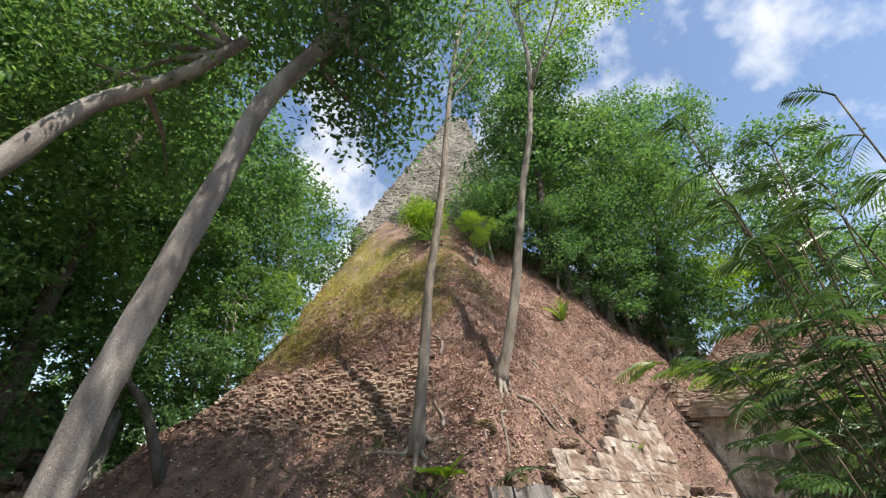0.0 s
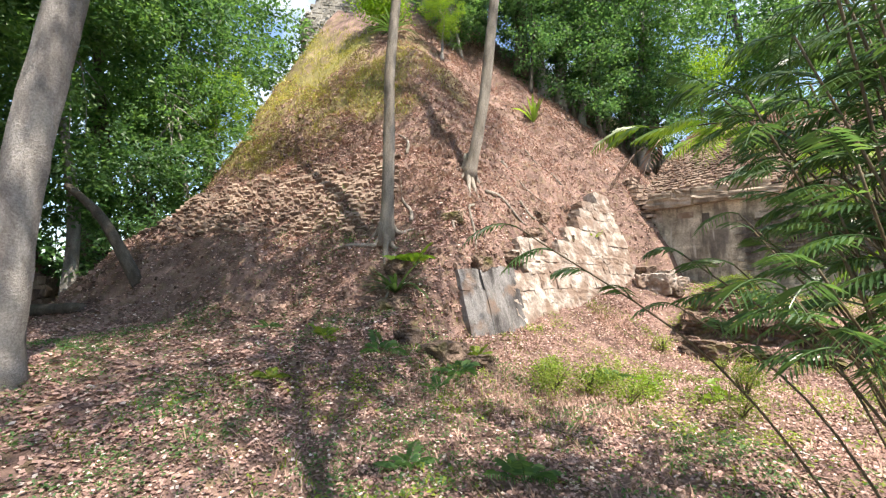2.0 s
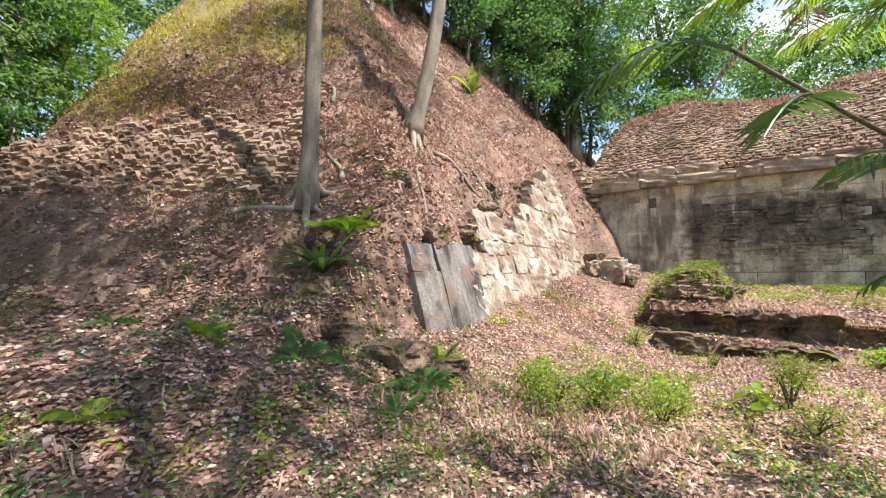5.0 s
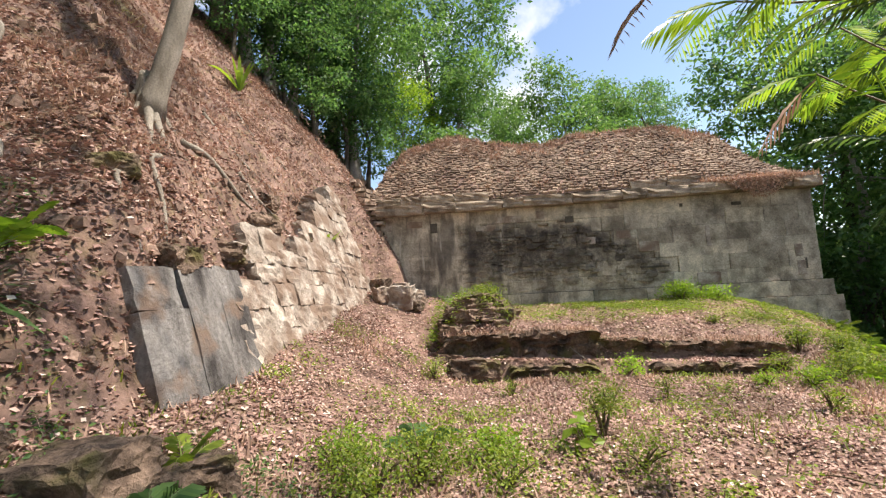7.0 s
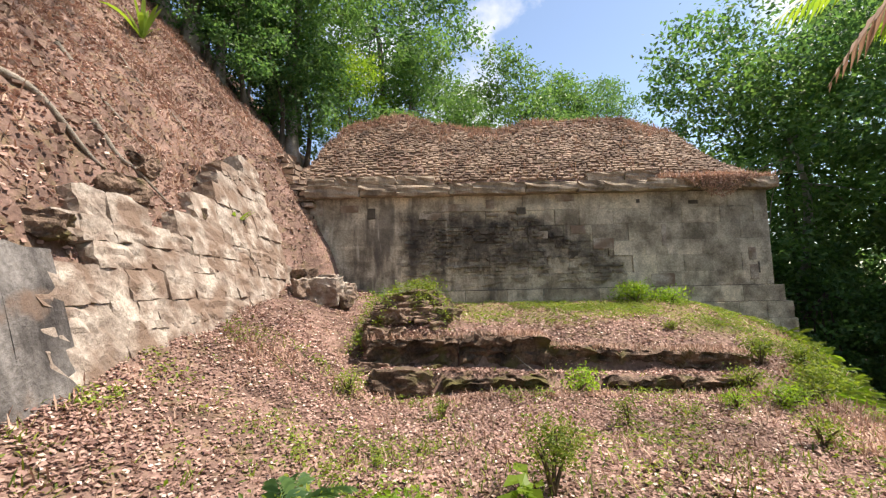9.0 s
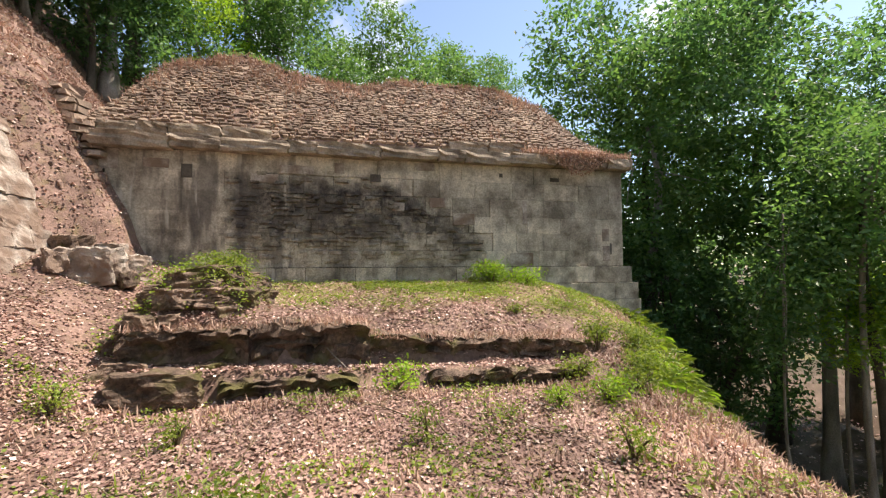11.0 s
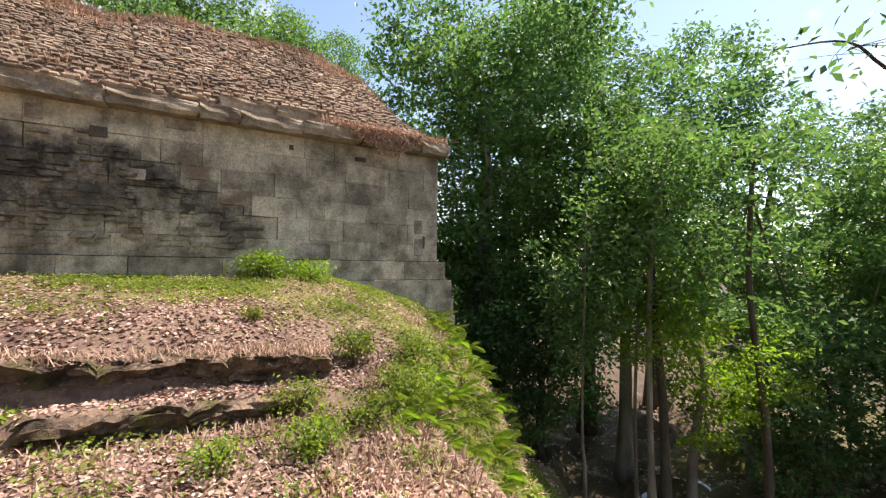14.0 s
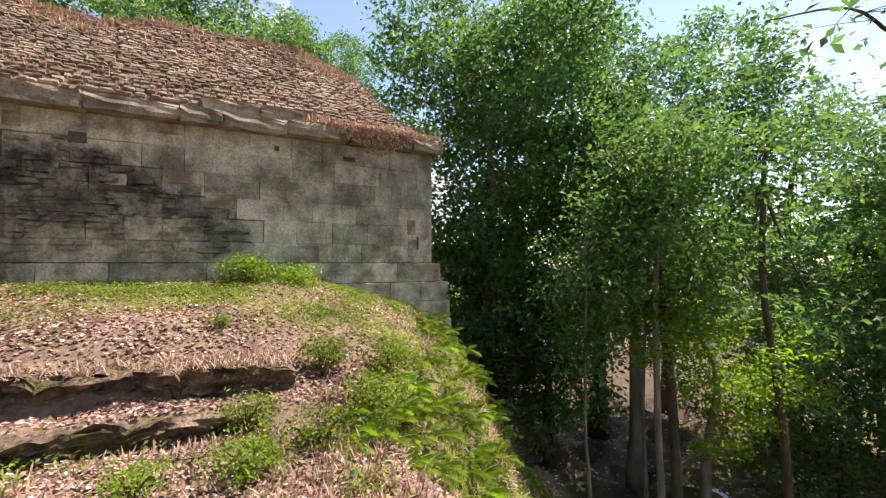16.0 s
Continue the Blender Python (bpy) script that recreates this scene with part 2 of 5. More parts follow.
def ground_material():
    m = material("litter_ground", (0.28, 0.182, 0.152), (0.115, 0.072, 0.06), 1.9, 22, bump=0.8)
    n, l = m.node_tree.nodes, m.node_tree.links
    b = n["Principled BSDF"]
    at = n.new("ShaderNodeAttribute")
    at.attribute_name = "grass"
    old = b.inputs["Base Color"].links[0].from_socket
    nz = n.new("ShaderNodeTexNoise")
    nz.inputs["Scale"].default_value = 5
    nz.inputs["Detail"].default_value = 6
    g = n.new("ShaderNodeNewGeometry")
    l.new(g.outputs["Position"], nz.inputs["Vector"])
    mu = n.new("ShaderNodeMath")
    mu.operation = "MULTIPLY_ADD"
    mu.inputs[1].default_value = 1.2
    mu.inputs[2].default_value = -0.6
    l.new(nz.outputs["Fac"], mu.inputs[0])
    ad = n.new("ShaderNodeMath")
    ad.use_clamp = True
    l.new(mu.outputs[0], ad.inputs[0])
    l.new(at.outputs["Fac"], ad.inputs[1])
    mi = n.new("ShaderNodeMix")
    mi.data_type = "RGBA"
    mi.inputs[7].default_value = (0.20, 0.19, 0.055, 1)
    l.new(ad.outputs[0], mi.inputs[0])
    l.new(old, mi.inputs[6])
    at2 = n.new("ShaderNodeAttribute")
    at2.attribute_name = "soil_sun_gaps"
    mj = n.new("ShaderNodeMix")
    mj.data_type = "RGBA"
    mj.inputs[7].default_value = (0.075, 0.06, 0.042, 1)
    l.new(at2.outputs["Fac"], mj.inputs[0])
    l.new(mi.outputs[2], mj.inputs[6])
    l.new(mj.outputs[2], b.inputs["Base Color"])
    return m


M_GROUND = ground_material()

# ---- shape helpers ----


def vnoise(x, y, seed=0):
    x, y = np.asarray(x, float), np.asarray(y, float)
    xi, yi = np.floor(x).astype(np.int64), np.floor(y).astype(np.int64)
    fx, fy = x - xi, y - yi
    fx, fy = fx * fx * (3 - 2 * fx), fy * fy * (3 - 2 * fy)

    def hsh(a, b):
        v = np.sin(a * 127.1 + b * 311.7 + seed * 74.7) * 43758.5453
        return v - np.floor(v)

    return (hsh(xi, yi) * (1 - fx) + hsh(xi + 1, yi) * fx) * (1 - fy) + (hsh(xi, yi + 1) * (1 - fx) + hsh(xi + 1, yi + 1) * fx) * fy - 0.5


def fbm(x, y, size, octaves=3, seed=0):
    x, y = np.asarray(x, float), np.asarray(y, float)
    return sum(vnoise(x / size * 2 ** k, y / size * 2 ** k, seed + k) / 2 ** k for k in range(octaves))


def sstep(a, b, v):
    t = np.clip((np.asarray(v, float) - a) / (b - a), 0, 1)
    return t * t * (3 - 2 * t)


def smin(a, b, k):
    h = np.clip(0.5 + 0.5 * (b - a) / k, 0, 1)
    return b * (1 - h) + a * h - k * h * (1 - h)


def smax(a, b, k):
    return -smin(-a, -b, k)


def mesh(name, verts, faces, mat, smooth=False):
    me = bpy.data.meshes.new(name)
    me.from_pydata(np.asarray(verts, float).tolist(), [], np.asarray(faces).tolist() if not isinstance(faces, list) else faces)
    if mat:
        me.materials.append(mat)
    if smooth:
        me.polygons.foreach_set("use_smooth", [True] * len(me.polygons))
    me.update()
    return me


def part(name, me, parent, label=""):
    """Links a mesh, given in world places, as one part of a thing."""
    ob = new(name, me)
    ob.parent = parent
    root = Matrix.Identity(4)
    p = parent
    while p:
        root = p.matrix_basis @ root if p.parent is None else root
        p = p.parent
    ob.matrix_parent_inverse = root.inverted() if parent.parent is None else Matrix.Identity(4)
    if label:
        tagged(ob, label)
    return ob


def thing(name, at, label, category, group="", kind=""):
    e = new(name)
    e.empty_display_size = 0.2
    e.matrix_basis = Matrix.Translation(at)
    return tagged(e, label, category, group, kind)


def grid_mesh(name, X, Y, Z, mat, smooth=True):
    h, w = X.shape
    i = np.arange(h * w).reshape(h, w)
    f = np.stack([i[:-1, :-1], i[:-1, 1:], i[1:, 1:], i[1:, :-1]], -1).reshape(-1, 4)
    return mesh(name, np.stack([X, Y, Z], -1).reshape(-1, 3), f, mat, smooth)


BOX = np.array([[-1, -1, -1], [1, -1, -1], [1, 1, -1], [-1, 1, -1], [-1, -1, 1], [1, -1, 1], [1, 1, 1], [-1, 1, 1]], float) / 2
BOXF = np.array([[0, 3, 2, 1], [4, 5, 6, 7], [0, 1, 5, 4], [1, 2, 6, 5], [2, 3, 7, 6], [3, 0, 4, 7]])


def stones(centres, U, V, N, size, rng, jitter=0.12):
    """Many rough stones in one set of arrays: axes U, V, N and a size for each, outer faces narrowed and corners worn."""
    k = len(centres)
    b = np.repeat(BOX[None], k, 0)
    b[:, 4:, :2] *= 0.78
    b += rng.uniform(-jitter, jitter, b.shape)
    v = centres[:, None] + b[..., 0:1] * (U * size[:, :1])[:, None] + b[..., 1:2] * (V * size[:, 1:2])[:, None] + b[..., 2:3] * (N * size[:, 2:])[:, None]
    f = BOXF[None] + 8 * np.arange(k)[:, None, None]
    return v.reshape(-1, 3), f.reshape(-1, 4)


def split_stones(parent, name, centres, U, V, N, size, mat, near, rng, label, stuff_name):
    """Stones of one surface: those marked near as pieces on shared meshes, the rest joined."""
    kinds_of = []
    for q in range(6):
        v, f = stones(np.zeros((1, 3)), np.array([[1.0, 0, 0]]), np.array([[0, 1.0, 0]]), np.array([[0, 0, 1.0]]), np.ones((1, 3)), rng, 0.13)
        kinds_of.append(mesh(name, v, f, mat))
    idx = np.nonzero(near)[0][:300]
    inv = parent.matrix_basis.inverted()
    for i in idx:
        ob = new(name, kinds_of[int(rng.integers(6))])
        ob.parent = parent
        ob.matrix_parent_inverse = inv
        m = Matrix((tuple(U[i] * size[i, 0]), tuple(V[i] * size[i, 1]), tuple(N[i] * size[i, 2]))).transposed().to_4x4()
        m.translation = centres[i]
        ob.matrix_basis = m
    rest = np.ones(len(centres), bool)
    rest[idx] = False
    v, f = stones(centres[rest], U[rest], V[rest], N[rest], size[rest], rng, 0.15)
    tagged(part(stuff_name, mesh(stuff_name, v, f, mat), parent, label), kind="stuff")


def worn_block(name, mat, seed, rough=0.02, edge=0.035):
    """A unit block with worn edges, front towards -y, shared by many pieces."""
    r = random.Random(seed)
    bm = bmesh.new()
    bmesh.ops.create_cube(bm, size=1)
    bmesh.ops.bevel(bm, geom=bm.edges[:], offset=edge, segments=1, affect="EDGES")
    for v in bm.verts:
        v.co += Vector((r.uniform(-rough, rough), r.uniform(-rough, rough) * 1.5, r.uniform(-rough, rough)))
    me = bpy.data.meshes.new(name)
    bm.to_mesh(me)
    bm.free()
    me.materials.append(mat)
    return me


def rough_block(name, mat, seed, rough=0.05, sides=0.1):
    """A unit block with broken, rounded corners and uneven faces, shared by many pieces."""
    r = random.Random(seed)
    bm = bmesh.new()
    bmesh.ops.create_cube(bm, size=1)
    bmesh.ops.subdivide_edges(bm, edges=bm.edges[:], cuts=3, use_grid_fill=True)
    for v in bm.verts:
        outer = sum(abs(c) > 0.49 for c in v.co)
        v.co *= (1.0, 1.0, 1.0 - sides * 0.5, 1.0 - sides)[outer]
        v.co += Vector((r.uniform(-rough, rough), r.uniform(-rough, rough) * 1.4, r.uniform(-rough, rough)))
    me = bpy.data.meshes.new(name)
    bm.to_mesh(me)
    bm.free()
    me.materials.append(mat)
    return me


def piece(name, me, parent, m):
    ob = new(name, me)
    ob.parent = parent
    ob.matrix_basis = m
    return ob


def tube(points, radii, sides=10, knots=0.0, seed=0):
    """A tapered round stem through the points."""
    r = random.Random(seed)
    P = [Vector(p) for p in points]
    V, F = [], []
    side = Vector((1, 0, 0))
    for i, p in enumerate(P):
        d = (P[min(i + 1, len(P) - 1)] - P[max(i - 1, 0)]).normalized()
        side = (side - d * side.dot(d))
        if side.length < 0.05:
            side = d.orthogonal()
        side.normalize()
        up = d.cross(side)
        for k in range(sides):
            a = 2 * math.pi * k / sides
            q = radii[i] * (1 + knots * r.uniform(-1, 1))
            V.append(p + side * math.cos(a) * q + up * math.sin(a) * q)
    for i in range(len(P) - 1):
        for k in range(sides):
            k2 = (k + 1) % sides
            F.append((i * sides + k, i * sides + k2, (i + 1) * sides + k2, (i + 1) * sides + k))
    F.append(tuple(reversed(range(sides))))
    F.append(tuple((len(P) - 1) * sides + k for k in range(sides)))
    return np.array([tuple(v) for v in V]), F


def spline(points, n):
    """Smooth way through the points, n steps between each two."""
    P = [np.array(p, float) for p in points]
    P = [2 * P[0] - P[1]] + P + [2 * P[-1] - P[-2]]
    out = []
    for i in range(1, len(P) - 2):
        for k in range(n):
            t = k / n
            a, b, c, d = P[i - 1], P[i], P[i + 1], P[i + 2]
            out.append(0.5 * (2 * b + (c - a) * t + (2 * a - 5 * b + 4 * c - d) * t * t + (3 * b - a - 3 * c + d) * t ** 3))
    out.append(P[-2])
    return out


def join(*sets):
    V, F, o = [], [], 0
    for v, f in sets:
        V.append(np.asarray(v, float))
        F += [tuple(int(q) + o for q in x) for x in f]
        o += len(v)
    return np.concatenate(V), F


LEAF = np.array([[0, 0, 0], [0.5, 0.22, 0.05], [1, 0, -0.06], [0.5, -0.22, 0.05]])


def leaves(centres, size, rng, droop=0.2, width=1.0, flat=0.0):
    """Leaf blades at the centres, turned every way; flat 1 lays them down."""
    k = len(centres)
    az = rng.uniform(0, 2 * np.pi, k)
    el = rng.uniform(-0.9, 0.6, k) * (1 - flat) - droop * (1 - flat)
    roll = rng.uniform(-1.2, 1.2, k) * (1 - 0.7 * flat)
    d = np.stack([np.cos(az) * np.cos(el), np.sin(az) * np.cos(el), np.sin(el)], -1)
    s = np.stack([-np.sin(az), np.cos(az), np.zeros(k)], -1)
    u = np.cross(d, s)
    s2 = s * np.cos(roll)[:, None] + u * np.sin(roll)[:, None]
    u2 = np.cross(d, s2)
    sz = size * rng.uniform(0.6, 1.35, k)
    L = LEAF
    v = centres[:, None] + sz[:, None, None] * (L[None, :, 0:1] * d[:, None] + width * L[None, :, 1:2] * s2[:, None] + L[None, :, 2:3] * u2[:, None])
    f = np.arange(4)[None] + 4 * np.arange(k)[:, None]
    return v.reshape(-1, 3), f


# ---- terrain ----
EDGE = np.array([[9.0, -9.0], [4.2, -1.0], [2.8, 5.0], [2.9, 8.4], [3.3, 9.6], [3.7, 11.0], [5.25, 13.0], [6.6, 16.0], [7.4, 22.0], [9.0, 40.0]])


def edge_out(x, y):
    """Distance outside the platform's eastern edge; inside it is negative."""
    best, sign = None, None
    for a, b in zip(EDGE[:-1], EDGE[1:]):
        d = b - a
        t = np.clip(((x - a[0]) * d[0] + (y - a[1]) * d[1]) / (d @ d), 0, 1)
        px, py = x - a[0] - t * d[0], y - a[1] - t * d[1]
        dist = np.hypot(px, py)
        s = np.where(px * d[1] - py * d[0] > 0, 1.0, -1.0)
        if best is None:
            best, sign = dist, s
        else:
            sign = np.where(dist < best, s, sign)
            best = np.minimum(best, dist)
    return best * sign


def mound(x, y):
    d1 = -(0.47 * (x + 6.5) - 0.88 * (y - 6.0)) + 0.5 * fbm(x, y, 2.5, 2, 5)
    f1 = np.interp(d1, [-9, -5.5, -4.4, -2.5, -1.3, -0.6, 0.3, 1.0, 2.8, 8.0, 20.0], [-3, -0.6, 0.0, 0.35, 0.6, 1.0, 2.1, 2.75, 4.6, 11.2, 26.6])
    d2 = -x + 0.9 * sstep(14.2, 15.9, y) + 0.35 * fbm(x, y, 1.8, 3, 9) * sstep(6.9, 7.6, -x)
    f2 = np.interp(d2, [0.0, 2.2, 4.0, 5.3, 5.9, 6.25, 6.45, 6.98, 8.15, 8.6, 10.6, 15.3, 20], [-14, -4, -0.5, -0.05, 0.2, 0.3, 0.5, 2.2, 4.1, 4.8, 7.2, 13.0, 19])
    z = smin(f1, f2, 0.3)
    # the west flank falls away past the corner of the south face
    along, within = -0.6 * (x + 15.3) + 0.8 * (y - 4.2), 0.8 * (x + 15.3) + 0.6 * (y - 4.2)
    z = smin(z, 4.6 + 1.3 * np.maximum(along, 0) + 1.5 * within + 0.5 * fbm(x, y, 1.7, 2, 13), 0.6)
    z = smin(z, 16.6 - 0.14 * np.maximum(y - 12, 0) + 0.5 * fbm(x, y, 4, 2, 3), 0.5)
    d3 = np.minimum(x + 42, 46 - y)
    return np.where(d3 < 14, smin(z, d3 * 1.5 - 2.0, 1.0), z)


def height(x, y):
    x, y = np.asarray(x, float), np.asarray(y, float)
    plaza = -0.42 + 0.42 * np.exp(-((x - 0.8) ** 2 + (y + 0.6) ** 2) / 2.2) + 0.10 * fbm(x, y, 1.6, 3, 1) - 0.03 * np.clip(x, 0, 3)
    wall_foot = np.interp(y, [5.5, 7, 8.7, 11.3, 13.3, 16, 20], [-0.1, 0.15, 0.62, 0.93, 1.15, 1.7, 2.8])
    fall = np.interp(y, [10, 12.5, 15], [0.6, 0.5, 0.38])
    talus = wall_foot - fall * np.maximum(x + 6.5, -0.2) + 0.12 * fbm(x, y, 1.2, 3, 4)
    plaza = plaza + 0.75 * sstep(-4.8, -9.0, x) * sstep(6.0, 3.0, y)
    z = smax(plaza, talus - 4 * sstep(6.0, 3.5, y), 0.35)
    # the stepped platform in front of the temple
    x0 = np.interp(y, [12, 15], [0, 3])
    plat = 0.36 + 0.11 * (np.minimum(y, 16.5) - 11.8) - np.interp(y, [12, 15], [0.13, 0.3]) * np.clip(x - x0, 0, 6) + 0.06 * fbm(x, y, 1.1, 3, 6)
    plat = plat - 0.27 * sstep(-1.6, -1.1, x) * sstep(13.0, 11.8, y)
    ledge = -0.14 - 0.035 * (x + 2)
    wob = 0.10 * fbm(x, y * 0, 1.3, 3, 8)
    ramp = sstep(2.1, 3.0, x)
    s1 = sstep(11.74 - 1.0 * ramp, 11.84 + 1.0 * ramp, y + wob)
    s2 = sstep(11.28 - 0.8 * ramp, 11.38 + 0.6 * ramp, y + wob)
    west = sstep(-4.6, -4.0, x)
    stepped = z + (ledge - z) * s2 * (1 - s1) + (plat - z) * s1
    z = z + (np.maximum(stepped, z - 0.3) - z) * west
    pile = 0.5 * np.exp(-(((x + 3.7) / 0.75) ** 4 + ((y - 13.0) / 1.1) ** 4))
    z = z + pile * (1 + 0.6 * fbm(x, y, 0.6, 2, 11))
    drop = np.interp(edge_out(x, y), [-1.3, -0.9, -0.45, -0.1, 0.2, 0.6, 1.5, 3.0, 6.0], [0, 0.1, 0.42, 0.7, 1.15, 1.9, 3.3, 4.3, 4.6])
    z = z - drop * (1 + 0.25 * fbm(x, y, 0.9, 2, 12))
    z = smax(z, mound(x, y), 0.25)
    far = sstep(30, 90, np.hypot(x, y))
    rough = 0.05 * fbm(x, y, 0.45, 3, 14) + 0.16 * sstep(0.4, 1.6, mound(x, y)) * fbm(x, y, 0.36, 2, 16) + 0.30 * sstep(0.4, 1.6, mound(x, y)) * fbm(x, y, 0.75, 3, 15)
    return z * (1 - far) + far * -4.5 + rough


gx = np.concatenate([-np.geomspace(900, 22.5, 30), np.arange(-22, -10, 0.2), np.arange(-10, 7.5, 0.11), np.arange(7.5, 20, 0.45), np.geomspace(20.5, 900, 30)])
gy = np.concatenate([-np.geomspace(900, 6.5, 26), np.arange(-6, 0, 0.25), np.arange(0, 17, 0.11), np.arange(17, 30, 0.4), np.geomspace(30.5, 900, 30)])
GX, GY = np.meshgrid(gx, gy)
GZ = height(GX, GY)


def grass_mask(x, y):
    lawn = sstep(12.5, 14.5, y + 0.25 * sstep(1.0, 4.0, x) * 4) * sstep(-4.5, -3, x) * sstep(16.2, 15.8, y) * 0.68
    e = edge_out(x, y)
    bank = sstep(-1.5, -0.7, e) * sstep(7.0, 9.0, y) * 0.7 * sstep(2.5, 1.2, e)
    d1 = -(0.47 * (x + 6.5) - 0.88 * (y - 6.0))
    face = sstep(2.8, 4.2, d1) * sstep(-11.0, -14.0, x - 0.25 * (y - 6)) * 0.6 * sstep(13, 9, y)
    strip = 0.25 * sstep(1.6, 0.5, np.hypot(x + 2.9, (y - 6.9) * 0.8))
    glade = 0.8 * sstep(3.0, 5.0, e) * sstep(0.1, 0.3, fbm(x, y, 5.0, 2, 34)) + 0.8 * sstep(-15, -19, x) * sstep(2, -1, y)
    return np.clip(np.maximum.reduce([lawn, bank, face, strip, glade]) + 0.75 * fbm(x, y, 1.1, 3, 21) * (lawn + bank + face > 0.05), 0, 1)


me = grid_mesh("ground", GX, GY, GZ, M_GROUND)
ga = me.attributes.new("grass", "FLOAT", "POINT")
ga.data.foreach_set("value", grass_mask(GX, GY).ravel())
sa = me.attributes.new("soil_sun_gaps", "FLOAT", "POINT")
out_e = edge_out(GX, GY)
# dark soil east of the edge; noise gaps stay paler as painted sunlit ground
sa.data.foreach_set("value", np.clip(sstep(1.5, 3.5, out_e) * (0.75 + 0.9 * fbm(GX, GY, 4.0, 3, 33)), 0, 1).ravel())
ground = tagged(new("ground", me), "brown leaf-littered earth rising into an overgrown pyramid mound", "ground", kind="structure")

# ---- temple platform: wall, plinth, cornice, roof ----
X0, X1, WY = -6.75, 5.83, 16.05


def slab(name, x0, x1, y0, y1, z0, z1, mat):
    c = np.array([(x0 + x1) / 2, (y0 + y1) / 2, (z0 + z1) / 2])
    return mesh(name, c + BOX * np.array([x1 - x0, y1 - y0, z1 - z0]), BOXF, mat)


wall_north = tagged(new("wall_north", slab("wall_north", X0, X1 - 0.03, WY + 0.06, WY + 5.6, -3.5, 4.0, M_MORTAR_HOLE)), "long grey plastered ashlar temple wall with black stains", "wall", kind="structure")
rw = random.Random(4)
ashlar = [worn_block("wall_block", M_WALL, 20 + i, 0.006, 0.012) for i in range(5)]
z = 1.16
for h in (0.40, 0.45, 0.41, 0.46, 0.43, 0.44):
    x = X0 + rw.uniform(0, 0.3)
    while x < X1 - 0.05:
        w = rw.uniform(0.5, 1.05)
        if X1 - (x + w) < 0.3:
            w = X1 - x
        eroded = -3.6 < x < 1.6 and z > 1.3 and z + 0.5 * max(0, x + 0.9) < 2.9
        back = rw.uniform(0.01, 0.05) if eroded else rw.uniform(0, 0.008)
        g = 0.012 if eroded else (0.001 if x < -1 else 0.005)
        piece("wall_block", rw.choice(ashlar), wall_north, Matrix.LocRotScale((x + w / 2, WY + 0.15 + back, z + h / 2), Euler((0, 0, rw.uniform(-0.006, 0.006))), (w - g, 0.3, h - g)))
        x += w
    z += h
plinth = tagged(new("plinth", slab("plinth", X0, X1 + 0.12, WY + 0.02, WY + 0.5, -3.0, 1.1, M_MORTAR_HOLE)), "two low projecting plinth courses of grey stone below the temple wall", "plinth", kind="structure")
for z0, z1, yy, xa, xb in ((0.72, 1.15, 15.94, -6.7, 6.02), (0.28, 0.71, 15.86, -6.7, 6.16), (-0.16, 0.275, 15.82, 1.5, 6.2), (-0.7, -0.165, 15.8, 3, 6.24)):
    x = xa
    while x < xb - 0.1:
        w = rw.uniform(0.7, 1.5)
        if xb - (x + w) < 0.4:
            w = xb - x
        piece("plinth_block", rw.choice(ashlar), plinth, Matrix.LocRotScale((x + w / 2, yy + 0.2 + rw.uniform(0, 0.012), (z0 + z1) / 2), None, (w - 0.008, 0.4, z1 - z0 - 0.006)))
        x += w
# rubble core that shows on the broken east side
rng = np.random.default_rng(5)
k = 260
cz, cy = rng.uniform(-2.6, 0.75, k), rng.uniform(15.98, 18.5, k)
cs = np.stack([6.1 + 0.1 * (0.7 - cz) + rng.uniform(-0.03, 0.05, k), cy, cz], -1)
v, f = stones(cs, np.tile([0, 1.0, 0], (k, 1)), np.tile([0, 0, 1.0], (k, 1)), np.tile([1.0, 0, 0], (k, 1)), rng.uniform(0.1, 0.24, (k, 3)), rng, 0.18)
part("rubble_core", mesh("rubble_core", v, f, M_RUBBLE_GREY), plinth, "broken rubble core of loose grey stones")
cornice = tagged(new("cornice", slab("cornice", X0, X1 + 0.05, 15.98, 16.5, 3.8, 4.0, M_MORTAR_HOLE)), "projecting weathered stone cornice along the temple wall", "cornice", kind="structure")
cblocks = [rough_block("cornice_block", M_CORNICE, 40 + i, 0.035, 0.04) for i in range(6)]
x = X0
while x < 5.95:
    w = min(rw.uniform(0.6, 1.5), 5.98 - x)
    low = rw.uniform(0.0, 0.07) if x < 0 else rw.uniform(0, 0.02)
    piece("cornice_block", rw.choice(cblocks), cornice, Matrix.LocRotScale((x + w / 2, 15.74 + 0.35 + rw.uniform(0, 0.06), 3.91 - low / 2), Euler((rw.uniform(-0.03, 0.03), rw.uniform(-0.012, 0.012), 0)), (w + 0.01, 0.7, 0.30 + rw.uniform(-0.03, 0.02))))
    x += w
x = X0
while x < 4.6:
    w = rw.uniform(0.5, 1.1)
    if x < -4.2 or 0.5 < x < 2.6:
        piece("cornice_block", rw.choice(cblocks), cornice, Matrix.LocRotScale((x + w / 2, 15.97 + 0.3 + rw.uniform(0, 0.08), 4.2), Euler((rw.uniform(-0.04, 0.04), rw.uniform(-0.02, 0.02), 0)), (w, 0.6, 0.27)))
    x += w
